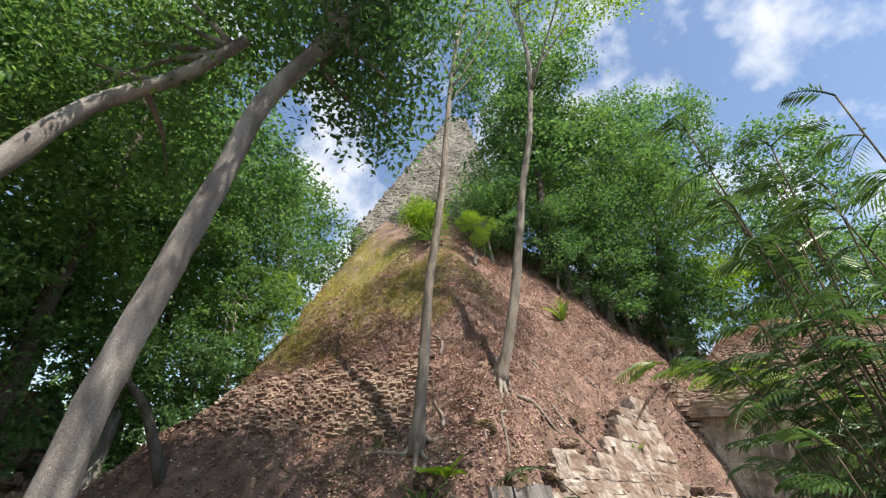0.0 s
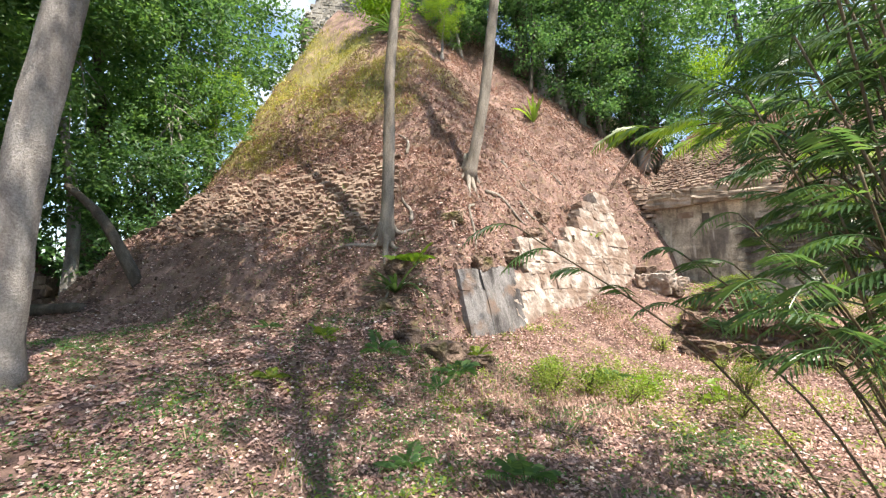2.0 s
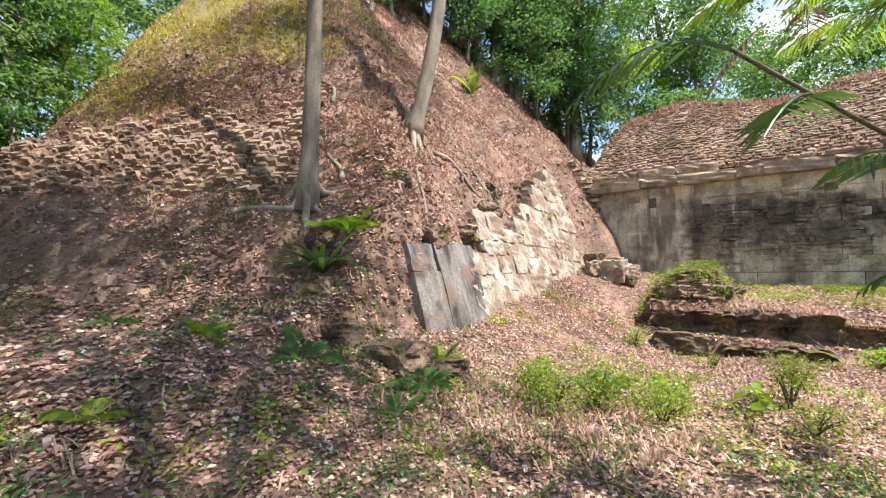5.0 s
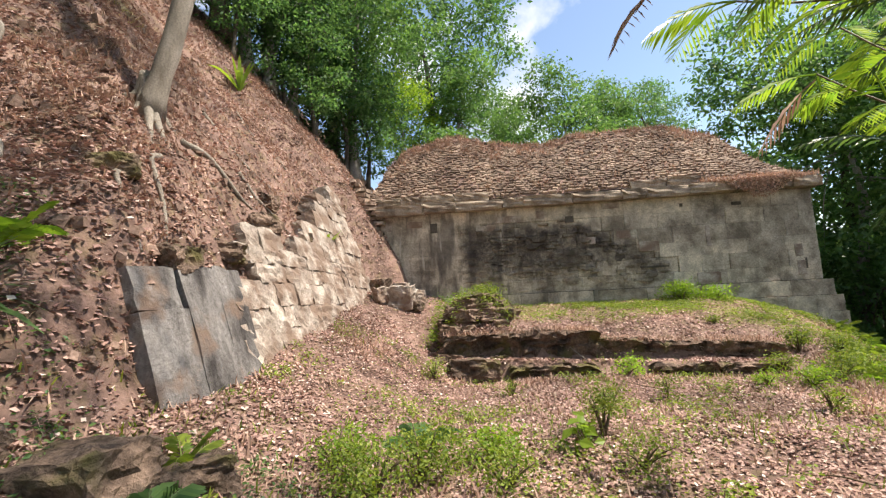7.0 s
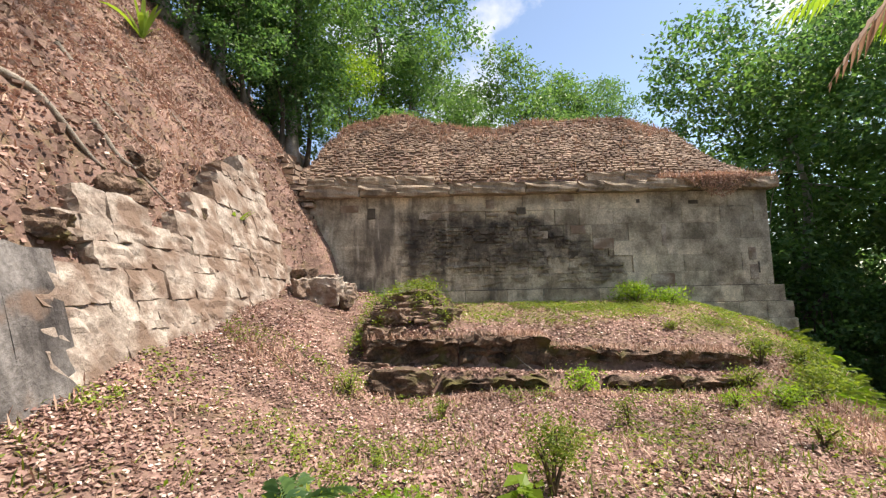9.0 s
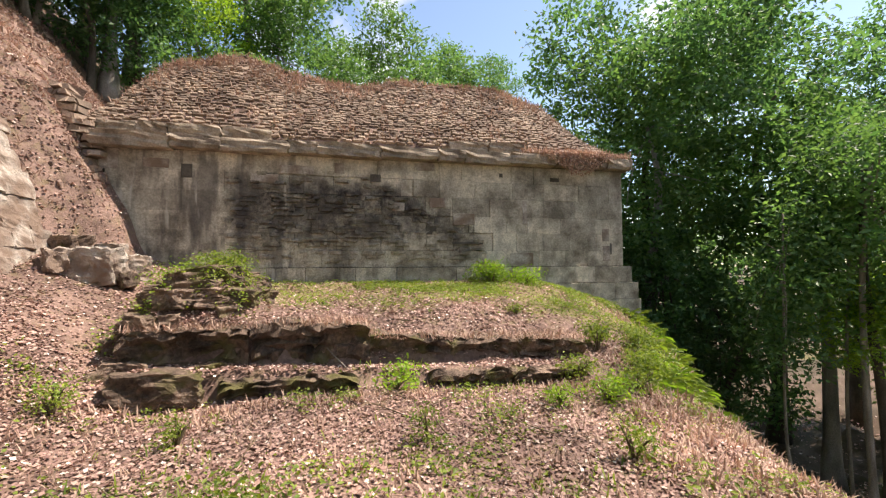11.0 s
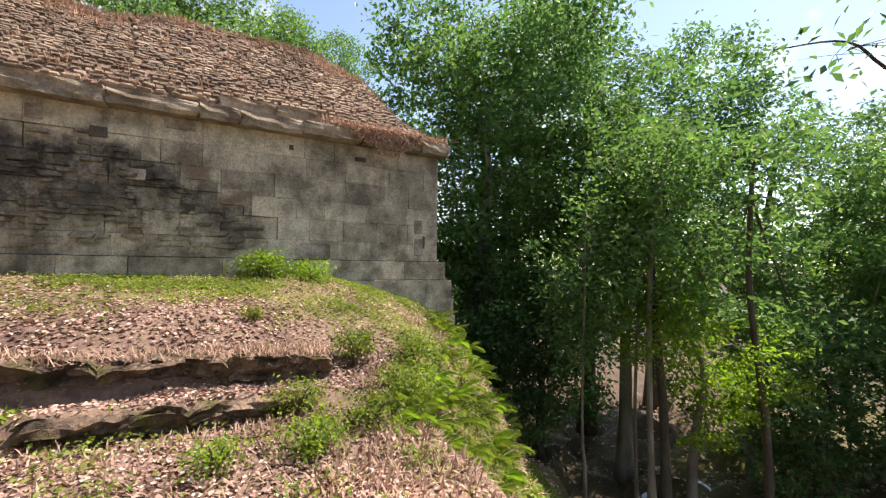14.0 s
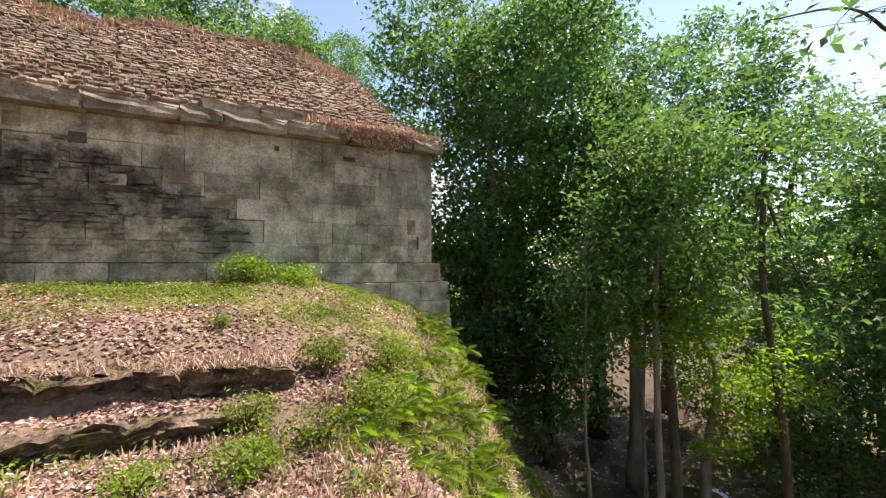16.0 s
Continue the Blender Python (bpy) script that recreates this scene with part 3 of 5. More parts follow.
# small coursed stones that join the temple's end to the pyramid slope
k = 150
row = np.round(rng.uniform(0, 1, k) * 14)
jz = 2.6 + 0.17 * row
jx = -6.0 - 0.62 * (jz - 2.2) + rng.uniform(-0.5, 0.25, k)
js = np.stack([jx, 15.78 + 0.05 * row + rng.uniform(-0.05, 0.05, k), jz + 0.1], -1)
js = js[jx < -6.6]
k = len(js)
v, f = stones(js, np.tile([1.0, 0, 0], (k, 1)), np.tile([0, 0, 1.0], (k, 1)), np.tile([0, -1.0, 0], (k, 1)), np.stack([rng.uniform(0.2, 0.42, k), rng.uniform(0.11, 0.16, k), rng.uniform(0.25, 0.5, k)], -1), rng, 0.14)
tagged(part("joining_courses", mesh("joining_courses", v, f, M_RUBBLE), wall_north, "small rough brown stones in stepped courses"), kind="stuff")
# a few loose pale facing stones set into the wall
for x, z, w, h in ((0.30, 3.62, 0.5, 0.17), (-2.7, 3.42, 0.75, 0.2), (-1.75, 3.5, 0.22, 0.24), (-3.4, 3.2, 0.6, 0.2), (-6.5, 3.5, 0.36, 0.42), (2.85, 1.34, 0.62, 0.33), (5.3, 2.0, 0.2, 0.34), (5.32, 1.5, 0.22, 0.4), (-0.35, 2.62, 0.3, 0.2), (0.62, 2.75, 0.4, 0.24), (-5.6, 3.45, 0.5, 0.2), (1.3, 2.35, 0.55, 0.3), (2.95, 2.55, 0.12, 0.6)):
    piece("facing_stone", worn_block("facing_stone", M_LIME, int(x * 10) + 90), wall_north, Matrix.LocRotScale((x, WY + 0.05, z), None, (w, 0.13, h)))
# putlog holes as flat dark plates: their inner shade is only colour
for x, z, w, h in ((2.92, 1.24, 0.1, 0.1), (2.3, 3.5, 0.09, 0.1), (3.8, 3.44, 0.26, 0.1), (0.47, 2.06, 0.25, 0.2), (-1.0, 2.3, 0.3, 0.12), (5.45, 1.62, 0.05, 0.3), (-5.0, 3.3, 0.22, 0.3), (-0.9, 3.3, 0.25, 0.18), (1.4, 1.75, 0.8, 0.05)):
    tagged(part("hole_shade_plate", slab("hole_shade_plate", x - w / 2, x + w / 2, WY - 0.012, WY + 0.1, z - h / 2, z + h / 2, M_MORTAR_HOLE), wall_north), "small dark plate standing for the shade in a putlog hole")


# thin courses of the core laid bare where the plaster has gone
k = 620
cx, cz = rng.uniform(-4.3, 2.2, k), np.round(rng.uniform(1.3, 3.4, k) / 0.1) * 0.1
ok = (cz + 0.5 * np.maximum(0, cx + 0.9) < 3.1 + rng.uniform(-0.3, 0.3, k)) & (rng.uniform(0, 1, k) < 0.8)
cx, cz = cx[ok], cz[ok]
k = len(cx)
v, f = stones(np.stack([cx, WY + rng.uniform(0.0, 0.05, k), cz + rng.uniform(-0.02, 0.02, k)], -1), np.tile([1.0, 0, 0], (k, 1)), np.tile([0, 0, 1.0], (k, 1)), np.tile([0, -1.0, 0], (k, 1)), np.stack([rng.uniform(0.12, 0.4, k), rng.uniform(0.06, 0.11, k), rng.uniform(0.05, 0.11, k)], -1), rng, 0.16)
tagged(part("exposed_core", mesh("exposed_core", v, f, M_WALL), wall_north, "thin rough courses of bare core stones"), kind="stuff")


def roof_z(x, y):
    ridge = np.interp(x, [-8.2, -7.4, -6.9, -6.2, -4.4, -3.2, -2, 0, 3, 4.6, 5.6, 6.2], [4.2, 5.0, 6.1, 6.75, 7.2, 6.75, 6.45, 6.75, 6.85, 6.3, 5.3, 4.1])
    t = np.clip((y - 16.1) / 2.5, 0, 1)
    back = np.clip((22.2 - y) / 2.2, 0, 1)
    prof = np.minimum(t ** 0.85, back)
    return 4.12 + (ridge - 4.12) * prof + 0.18 * fbm(x, y, 1.1, 3, 31) * prof


RX, RY = np.meshgrid(np.arange(-8.2, 6.01, 0.14), np.arange(16.1, 22.3, 0.14))
roof = tagged(new("roof", grid_mesh("roof", RX, RY, roof_z(RX, RY), M_GROUND)), "collapsed rubble roof mound with dry weeds on the temple", "roof", kind="structure")
cs = []
for yy in np.arange(16.14, 18.9, 0.075):
    xs = np.arange(-7.3, 5.7, 0.145) + rng.uniform(-0.07, 0.07)
    cs.append(np.stack([xs + rng.uniform(-0.05, 0.05, len(xs)), np.full(len(xs), yy) + rng.uniform(-0.015, 0.015, len(xs)), 0 * xs], -1))
cs = np.concatenate(cs)
cs = cs[rng.uniform(0, 1, len(cs)) < 0.94 - 0.5 * (cs[:, 1] > 18.2)]
cs[:, 2] = roof_z(cs[:, 0], cs[:, 1]) + 0.02
k = len(cs)
sl = (roof_z(cs[:, 0], cs[:, 1] + 0.1) - roof_z(cs[:, 0], cs[:, 1] - 0.1)) / 0.2
V3 = np.stack([0 * sl, 1 / np.hypot(1, sl), sl / np.hypot(1, sl)], -1)
N3 = np.cross(np.tile([1.0, 0, 0], (k, 1)), V3)
size = np.stack([rng.uniform(0.09, 0.21, k), rng.uniform(0.055, 0.085, k), rng.uniform(0.05, 0.09, k)], -1)
split_stones(roof, "roof_stone", cs, np.tile([1.0, 0, 0], (k, 1)), V3, N3, size, M_RUBBLE, (cs[:, 0] > 1.0) & (cs[:, 0] < 5.0) & (cs[:, 1] < 17.0), rng, "coursed rubble of small flat brown stones", "roof_rubble")

# ---- pyramid facing: pale wall, slabs darkened for shade, stone band, upper stage ----
facing = thing("pyramid_wall", (-6.3, 10, 0.5), "pale limestone block wall at the foot of the pyramid mound", "wall", kind="structure")
pale = [rough_block("limestone_block", M_LIME, 70 + i, 0.042, 0.05) for i in range(9)]
grey = [rough_block("grey_slab", M_SLAB, 80 + i, 0.02, 0.01) for i in range(4)]
LEANED = radians(17)


def face_block(me, name, y, z, w, h, depth=0.4, out=0.0, twist=0.0, roll=0.0):
    xf = -6.14 - 0.31 * z - depth / 2 + out
    m = Matrix.Translation((xf, y, z)) @ Euler((0, -LEANED, 0)).to_matrix().to_4x4() @ Matrix.Rotation(radians(90) + twist, 4, "Z") @ Matrix.Rotation(roll, 4, "Y") @ Matrix.Diagonal((w, depth, h, 1))
    ob = new(name, me)
    ob.parent = facing
    ob.matrix_parent_inverse = facing.matrix_basis.inverted()
    ob.matrix_basis = m
    return ob


z = 0.0
while z < 4.0:
    h = rw.uniform(0.26, 0.42)
    y = 7.95 + rw.uniform(0, 0.25)
    while y < 14.2:
        w = rw.uniform(0.28, 0.7)
        top = np.interp(y, [8, 8.7, 10.4, 11.5, 13, 14.2], [1.75, 2.25, 2.75, 3.4, 4.2, 4.7]) + rw.uniform(-0.3, 0.15)
        if z + h > np.interp(y, [8, 8.7, 11.3, 13.3], [0.1, 0.5, 0.8, 1.0]) and z + h < top:
            face_block(rw.choice(pale), "limestone_block", y + w / 2, z + h / 2 + rw.uniform(-0.015, 0.015), w * rw.uniform(1.06, 1.16), h * rw.uniform(1.05, 1.2), out=rw.uniform(-0.035, 0.015), twist=rw.uniform(-0.015, 0.015), roll=rw.uniform(-0.025, 0.025))
        y += w
    z += h
for y, z, w, h, o in ((6.8, 1.34, 0.56, 0.44, -0.03), (6.8, 0.56, 0.66, 1.14, 0.0), (7.42, 0.78, 0.6, 1.62, 0.012), (7.98, 0.82, 0.54, 1.62, 0.0)):
    face_block(rw.choice(grey), "grey_slab", y, z, w * 1.03, h * 1.02, 0.45, o, rw.uniform(-0.02, 0.02))

band = thing("stone_band", (-12, 5, 3), "dark coursed rubble stones exposed on the pyramid slope", "stonework", kind="structure")
us, ds = [], []
for d in np.arange(0.95, 3.9, 0.1):
    u = np.arange(0.2, 10.5, 0.2) + rng.uniform(-0.1, 0.1)
    keep = (u > 1.1 + 0.4 * d) & (d < 2.6 + 0.12 * (8 - u) + rng.uniform(-0.4, 0.4, len(u))) & (rng.uniform(0, 1, len(u)) < 0.9)
    us.append(u[keep] + rng.uniform(-0.05, 0.05, keep.sum()))
    ds.append(np.full(keep.sum(), d) + rng.uniform(-0.02, 0.02, keep.sum()))
us, ds = np.concatenate(us), np.concatenate(ds)
bx = -6.5 - 0.88 * us - 0.47 * ds
by = 6.0 - 0.47 * us + 0.88 * ds
cs = np.stack([bx, by, height(bx, by) + 0.02], -1)
k = len(cs)
up = np.tile(np.array([-0.47 * 0.68, 0.88 * 0.68, 0.73]), (k, 1))
U = np.tile([0.88, 0.47, 0.0], (k, 1))
split_stones(band, "rubble_stone", cs, U, up, np.cross(U, up), np.stack([rng.uniform(0.1, 0.26, k), rng.uniform(0.06, 0.11, k), rng.uniform(0.08, 0.2, k)], -1), M_RUBBLE, (us < 5.5) & (ds < 2.8), rng, "courses of dark rubble stones", "rubble_courses")

stage = thing("pyramid_top", (-18, 12, 9), "grey coursed stone upper stage of the pyramid", "pyramid", kind="structure")
A, B, C, D = [np.array(p, float) for p in ((-22.61, 10.46), (-16.54, 19.18), (-24.98, 24.98), (-30.26, 16.4))]
A2, B2, C2, D2 = [np.array(p, float) for p in ((-23.93, 19.18), (-23.14, 20.23), (-24.46, 21.29), (-25.25, 19.97))]
core = [(*p, 9.0) for p in (A, B, C, D)] + [(*p, 15.9) for p in (A, B, C, D)] + [(*p, 32.54) for p in (A2, B2, C2, D2)]
cf = [(i, (i + 1) % 4, 4 + (i + 1) % 4, 4 + i) for i in range(4)] + [(4 + i, 4 + (i + 1) % 4, 8 + (i + 1) % 4, 8 + i) for i in range(4)] + [(8, 9, 10, 11)]
part("core", mesh("core", np.array(core), cf, M_RUBBLE_GREY), stage, "grey weathered stone core")
acc = [[], [], [], []]
for p0, p1, q0, q1 in ((A, B, A2, B2), (D, A, D2, A2)):
    for zz in np.arange(10.4, 32.54, 0.21):
        tt = np.clip((zz - 15.9) / 16.64, 0, 1)
        a, b2 = p0 + (q0 - p0) * tt, p1 + (q1 - p1) * tt
        ln = np.hypot(*(b2 - a))
        s = np.arange(0.1, ln, 0.33) + rng.uniform(-0.15, 0.15)
        s = s + rng.uniform(-0.06, 0.06, len(s))
        ud = (b2 - a) / ln
        acc[0].append(np.stack([a[0] + ud[0] * s, a[1] + ud[1] * s, zz + rng.uniform(-0.03, 0.03, len(s))], -1))
        acc[1].append(np.tile([*ud, 0.0], (len(s), 1)))
        acc[2].append(np.tile([0, 0, 1.0], (len(s), 1)))
        acc[3].append(np.stack([rng.uniform(0.2, 0.4, len(s)), rng.uniform(0.14, 0.22, len(s)), rng.uniform(0.1, 0.24, len(s))], -1))
cs, U, up, size = [np.concatenate(q) for q in acc]
split_stones(stage, "stone", cs, U, up, np.cross(U, up), size, M_RUBBLE_GREY, (cs[:, 2] > 15.5) & (cs[:, 2] < 20.5) & (U[:, 0] > 0), rng, "courses of squared grey stones", "stone_courses")

# ---- steps in front of the temple ----
steps = thing("stone_steps", (-1, 11.5, -0.4), "two ruined low stone steps half buried in leaf litter", "steps", kind="structure")
def ledge_stone(x0, x1, yf, top0, top1, tall, deep, seed):
    """A long worn ledge: hollowed earthy front, rounded lip, uneven top."""
    n = max(4, int((x1 - x0) / 0.05))
    xs = np.linspace(x0, x1, n)
    prof = np.array([(0.2, -1.0), (0.15, -0.85), (0.12, -0.7), (0.14, -0.56), (0.09, -0.42), (0.10, -0.3), (0.03, -0.2), (-0.03, -0.1), (0.0, -0.02), (0.06, 0.02), (0.15, 0.03), (0.3, 0.03), (1.0, 0.0)])
    t = np.linspace(0, 1, n)[:, None]
    q = np.arange(len(prof))[None] * 0.37
    X = np.repeat(xs[:, None], len(prof), 1) + 0.03 * fbm(xs[:, None] + 0 * q, q, 0.3, 2, seed + 5)
    end = 1 - 0.5 * np.exp(-np.minimum(xs - x0, x1 - xs) / 0.05)[:, None]
    Y = yf + prof[None, :, 0] * np.where(prof[:, 0] > 0.25, deep, 0.55)[None] + 0.14 * fbm(xs[:, None] + 0 * q, q, 0.34, 3, seed) + 0.11 * fbm(xs[:, None] + 0 * q, q * 1.5, 0.12, 2, seed + 9) - 0.10 * fbm(xs, 0 * xs, 1.3, 3, 8)[:, None]
    Z = top0 + (top1 - top0) * t + prof[None, :, 1] * tall - (1 - end) * 0.12 + 0.09 * fbm(xs[:, None] + 0 * q, q, 0.4, 3, seed + 2) + 0.05 * fbm(xs[:, None] + 0 * q, q, 0.11, 2, seed + 4)
    me3 = grid_mesh("ledge_stone", X, Y, Z, M_EARTH_STONE, smooth=False)
    return part("ledge_stone", me3, steps)


for q in ((-4.35, -2.85, 11.62, 0.37, 0.40, 0.5, 0.5, 3), (-2.83, -1.3, 11.64, 0.41, 0.38, 0.56, 0.5, 13), (-1.3, -0.14, 11.72, 0.24, 0.15, 0.42, 0.45, 23), (-0.14, 0.95, 11.72, 0.11, 0.08, 0.34, 0.4, 33), (0.95, 2.05, 11.7, 0.08, 0.02, 0.33, 0.4, 43), (-3.1, -1.45, 11.18, -0.17, -0.21, 0.26, 0.5, 53), (-0.55, 0.6, 11.16, -0.22, -0.25, 0.22, 0.5, 63), (0.6, 1.72, 11.14, -0.25, -0.29, 0.24, 0.5, 73)):
    ledge_stone(*q)


def boulder(name, at, size, mat, seed, label, rot=0.0):
    r = random.Random(seed)
    bm = bmesh.new()
    bmesh.ops.create_icosphere(bm, subdivisions=4 if max(size) > 0.45 else 3, radius=0.5)
    for v2 in bm.verts:
        p = v2.co.normalized()
        q = Vector([max(-0.36, min(0.36, c * 0.55)) for c in p * 1.0])
        v2.co = q * 1.25 + p * 0.16 * noise.noise(p * 1.8 + Vector((seed, 0, 0))) + p * 0.07 * noise.noise(p * 6 + Vector((0, seed, 0))) + p * 0.05 * noise.noise(p * 14 + Vector((0, 0, seed)))
    me2 = bpy.data.meshes.new(name)
    bm.to_mesh(me2)
    bm.free()
    me2.materials.append(mat)
    ob = new(name, me2)
    ob.matrix_basis = Matrix.LocRotScale(at, Euler((r.uniform(-0.1, 0.1), r.uniform(-0.1, 0.1), rot)), size)
    return tagged(ob, label, "stone")


def on_ground(x, y, dz=0.0):
    return (x, y, float(height(x, y)) + dz)


boulder("fallen_block", (-3.75, 11.25, -0.22), (0.95, 0.62, 0.42), M_EARTH_STONE, 1, "fallen brown stone block beside the ruined steps", 0.15)
for i, (x, y, s) in enumerate(((-5.75, 14.1, 0.85), (-5.45, 14.6, 0.6), (-6.2, 13.9, 0.5), (-5.9, 14.9, 0.55), (-6.35, 14.6, 0.6), (-5.3, 14.1, 0.35))):
    boulder("boulder", on_ground(x, y, 0.12), (s, s * 0.8, s * 0.85), M_LIME if i < 4 else M_EARTH_STONE, 10 + i, "pale weathered boulder lying on the leaf slope", i * 1.1)
# rubble pile west of the steps
i = 0
for lay, (n, rad) in enumerate(((12, 1.0), (9, 0.8), (6, 0.6), (4, 0.4))):
    for j in range(n):
        x, y = -3.75 + rw.uniform(-rad, rad) * 0.85, 12.75 + rw.uniform(-rad, rad) * 1.2
        s = rw.uniform(0.22, 0.5)
        boulder("rubble_stone", on_ground(x, y, -0.03), (s * 1.2, s, s * 0.6), M_EARTH_STONE, 30 + i, "mossy flat rubble stone in a collapsed pile", rw.uniform(0, 3))["group"] = "collapsed stone pile"
        i += 1
for j in range(34):
    x, y = -3.95 + rw.uniform(-0.55, 0.75), 12.1 + 2.4 * rw.random()
    s = rw.uniform(0.2, 0.42)
    boulder("rubble_stone", on_ground(x, y, 0.02), (s * 1.5, s, s * 0.42), M_EARTH_STONE, 200 + j, "thin mossy slab lying in the collapsed stone pile", rw.uniform(-0.4, 0.4))["group"] = "collapsed stone pile"
boulder("platform_block", on_ground(-3.85, 14.3, 0.12), (1.15, 0.8, 0.55), M_CORNICE, 260, "large squared brown block beside the temple wall", 0.1)
# embedded stones along the mound foot
for i, (x, y, s) in enumerate(((-5.85, 5.32, 0.58), (-5.4, 5.75, 0.45), (-6.4, 5.0, 0.4), (-7.0, 5.2, 0.5), (-7.4, 5.6, 0.45), (-6.9, 8.4, 0.4), (-7.1, 9.6, 0.5), (-7.5, 10.5, 0.45), (-7.2, 11.3, 0.4), (-6.9, 7.3, 0.5), (-7.3, 7.0, 0.4), (-2.2, 1.2, 0.3))):
    boulder("embedded_stone", on_ground(x, y, -0.08 if i > 4 else 0.0), (s * 1.2, s, s * 0.7), M_EARTH_STONE, 120 + i, "dark earthy stone embedded in the mound slope", i * 0.7)

# ---- trees ----


def crown_points(blobs, n, rng, clump=0.35, per=14):
    """Leaf places in clumps near the outside of several lumps, with gaps between."""
    out = []
    total = sum(b[1] * b[1] for b in blobs)
    for c, r, flat in blobs:
        m = max(3, int(n / per * r * r / total))
        d = rng.normal(size=(m, 3))
        d /= np.linalg.norm(d, axis=1)[:, None]
        q = r * rng.uniform(0.35, 1.0, m) ** 0.5
        cl = np.array(c) + d * q[:, None] * np.array([1, 1, flat])
        pts = cl[:, None] + rng.normal(size=(m, per, 3)) * clump * np.array([1, 1, 0.55])
        out.append(pts.reshape(-1, 3))
    return np.concatenate(out)


def crown_mesh(name, blobs, n, leaf, mat, seed, clump=0.35, per=14, width=1.0):
    r = np.random.default_rng(seed)
    v, f = leaves(crown_points(blobs, n, r, clump, per), leaf, r, width=1.15 * width)
    return mesh(name, v, f, mat)


def tree(name, path, r0, r1, blobs, n, leaf, bark, foliage, seed, label, limbs=6, clump=0.35, sides=10, roots=0, group="", per=14):
    """A tree: bent tapered trunk, limbs into its crown lumps, a crown of many leaves."""
    r = random.Random(seed)
    base = path[0]
    t = thing(name, base, label, "tree", group)
    pts = spline(path, 5)
    k = len(pts)
    rad = [r0 + (r1 - r0) * (i / (k - 1)) for i in range(k)]
    rad[0] *= 1.5
    rad[1] *= 1.2
    v, f = tube(pts, rad, sides, 0.07, seed)
    trunk = part("trunk", mesh("trunk", v, f, bark, True), t)
    for i in range(limbs):
        c, br, _ = blobs[i % len(blobs)]
        c = np.array(c, float) + np.array([r.uniform(-1, 1), r.uniform(-1, 1), r.uniform(-0.6, 0.6)]) * br * 0.6
        s = pts[int(k * r.uniform(0.7, 0.98))] if k > 3 else pts[-1]
        mid = (s + c) / 2 + np.array([r.uniform(-1, 1), r.uniform(-1, 1), 0.3]) * br * 0.15
        lp = spline([s, mid, c], 4)
        v, f = tube(lp, [r1 * 0.75 * (1 - 0.8 * j / (len(lp) - 1)) for j in range(len(lp))], 6, 0.05, seed + i)
        part("limb", mesh("limb", v, f, bark, True), t)
    for i in range(roots):
        a = 2 * math.pi * i / roots + r.uniform(-0.3, 0.3)
        L = r.uniform(0.3, 0.62)
        b = np.array(base, float)
        e = b + np.array([math.cos(a) * L, math.sin(a) * L, 0])
        e[2] = float(height(e[0], e[1])) - 0.04
        m1 = b + (e - b) * 0.4
        m1[2] = float(height(m1[0], m1[1])) + 0.1
        v, f = tube(spline([b + np.array([0, 0, 0.7]), m1, e], 4), np.linspace(r0 * 0.62, r0 * 0.2, 9), 7, 0.12, seed + 50 + i)
        part("root", mesh("root", v, f, bark, True), t)
    part("crown", crown_mesh("crown", blobs, n, leaf, foliage, seed + 7, clump, per), t)
    return t


# the two slender trees on the mound
tree("slender_tree", [(-8.06, 5.78, float(height(-8.06, 5.78)) - 0.15), (-8.0, 5.82, 4.32), (-7.97, 5.84, 6.01), (-7.86, 5.98, 8.01), (-7.79, 6.06, 9.96), (-7.74, 6.12, 12.25), (-7.6, 6.25, 14.8), (-7.4, 6.6, 17.5)], 0.14, 0.06,
     [((-7.6, 6.5, 17.2), 1.6, 0.8), ((-8.6, 5.6, 16.6), 1.3, 0.7), ((-6.8, 7.2, 16.0), 1.0, 0.7), ((-7.2, 6.6, 13.6), 0.7, 0.6)], 2600, 0.14, M_BARK, M_LEAF, 3, "slender pale-barked tree with gripping roots on the mound", roots=7, limbs=9)
tree("slender_tree", [(-8.1, 8.35, float(height(-8.1, 8.35)) - 0.15), (-7.66, 8.45, 5.66), (-7.42, 8.64, 7.94), (-7.27, 8.82, 10.0), (-7.02, 9.15, 12.67), (-6.94, 9.25, 16.5), (-7.29, 8.81, 19.7)], 0.155, 0.07,
     [((-7.3, 8.8, 20.5), 1.8, 0.7), ((-6.0, 10.4, 19.5), 1.7, 0.7), ((-6.4, 9.8, 21.5), 1.8, 0.7), ((-5.0, 11.4, 20.5), 1.6, 0.7), ((-3.8, 11.6, 20.2), 1.8, 0.6), ((-2.4, 10.8, 19.8), 1.8, 0.6), ((-1.4, 9.4, 19.5), 1.6, 0.6), ((-3.4, 9.6, 20.4), 1.6, 0.6)], 8500, 0.15, M_BARK, M_LEAF_BRIGHT, 5, "slender pale-barked forked tree with gripping roots on the mound", roots=7, limbs=8)

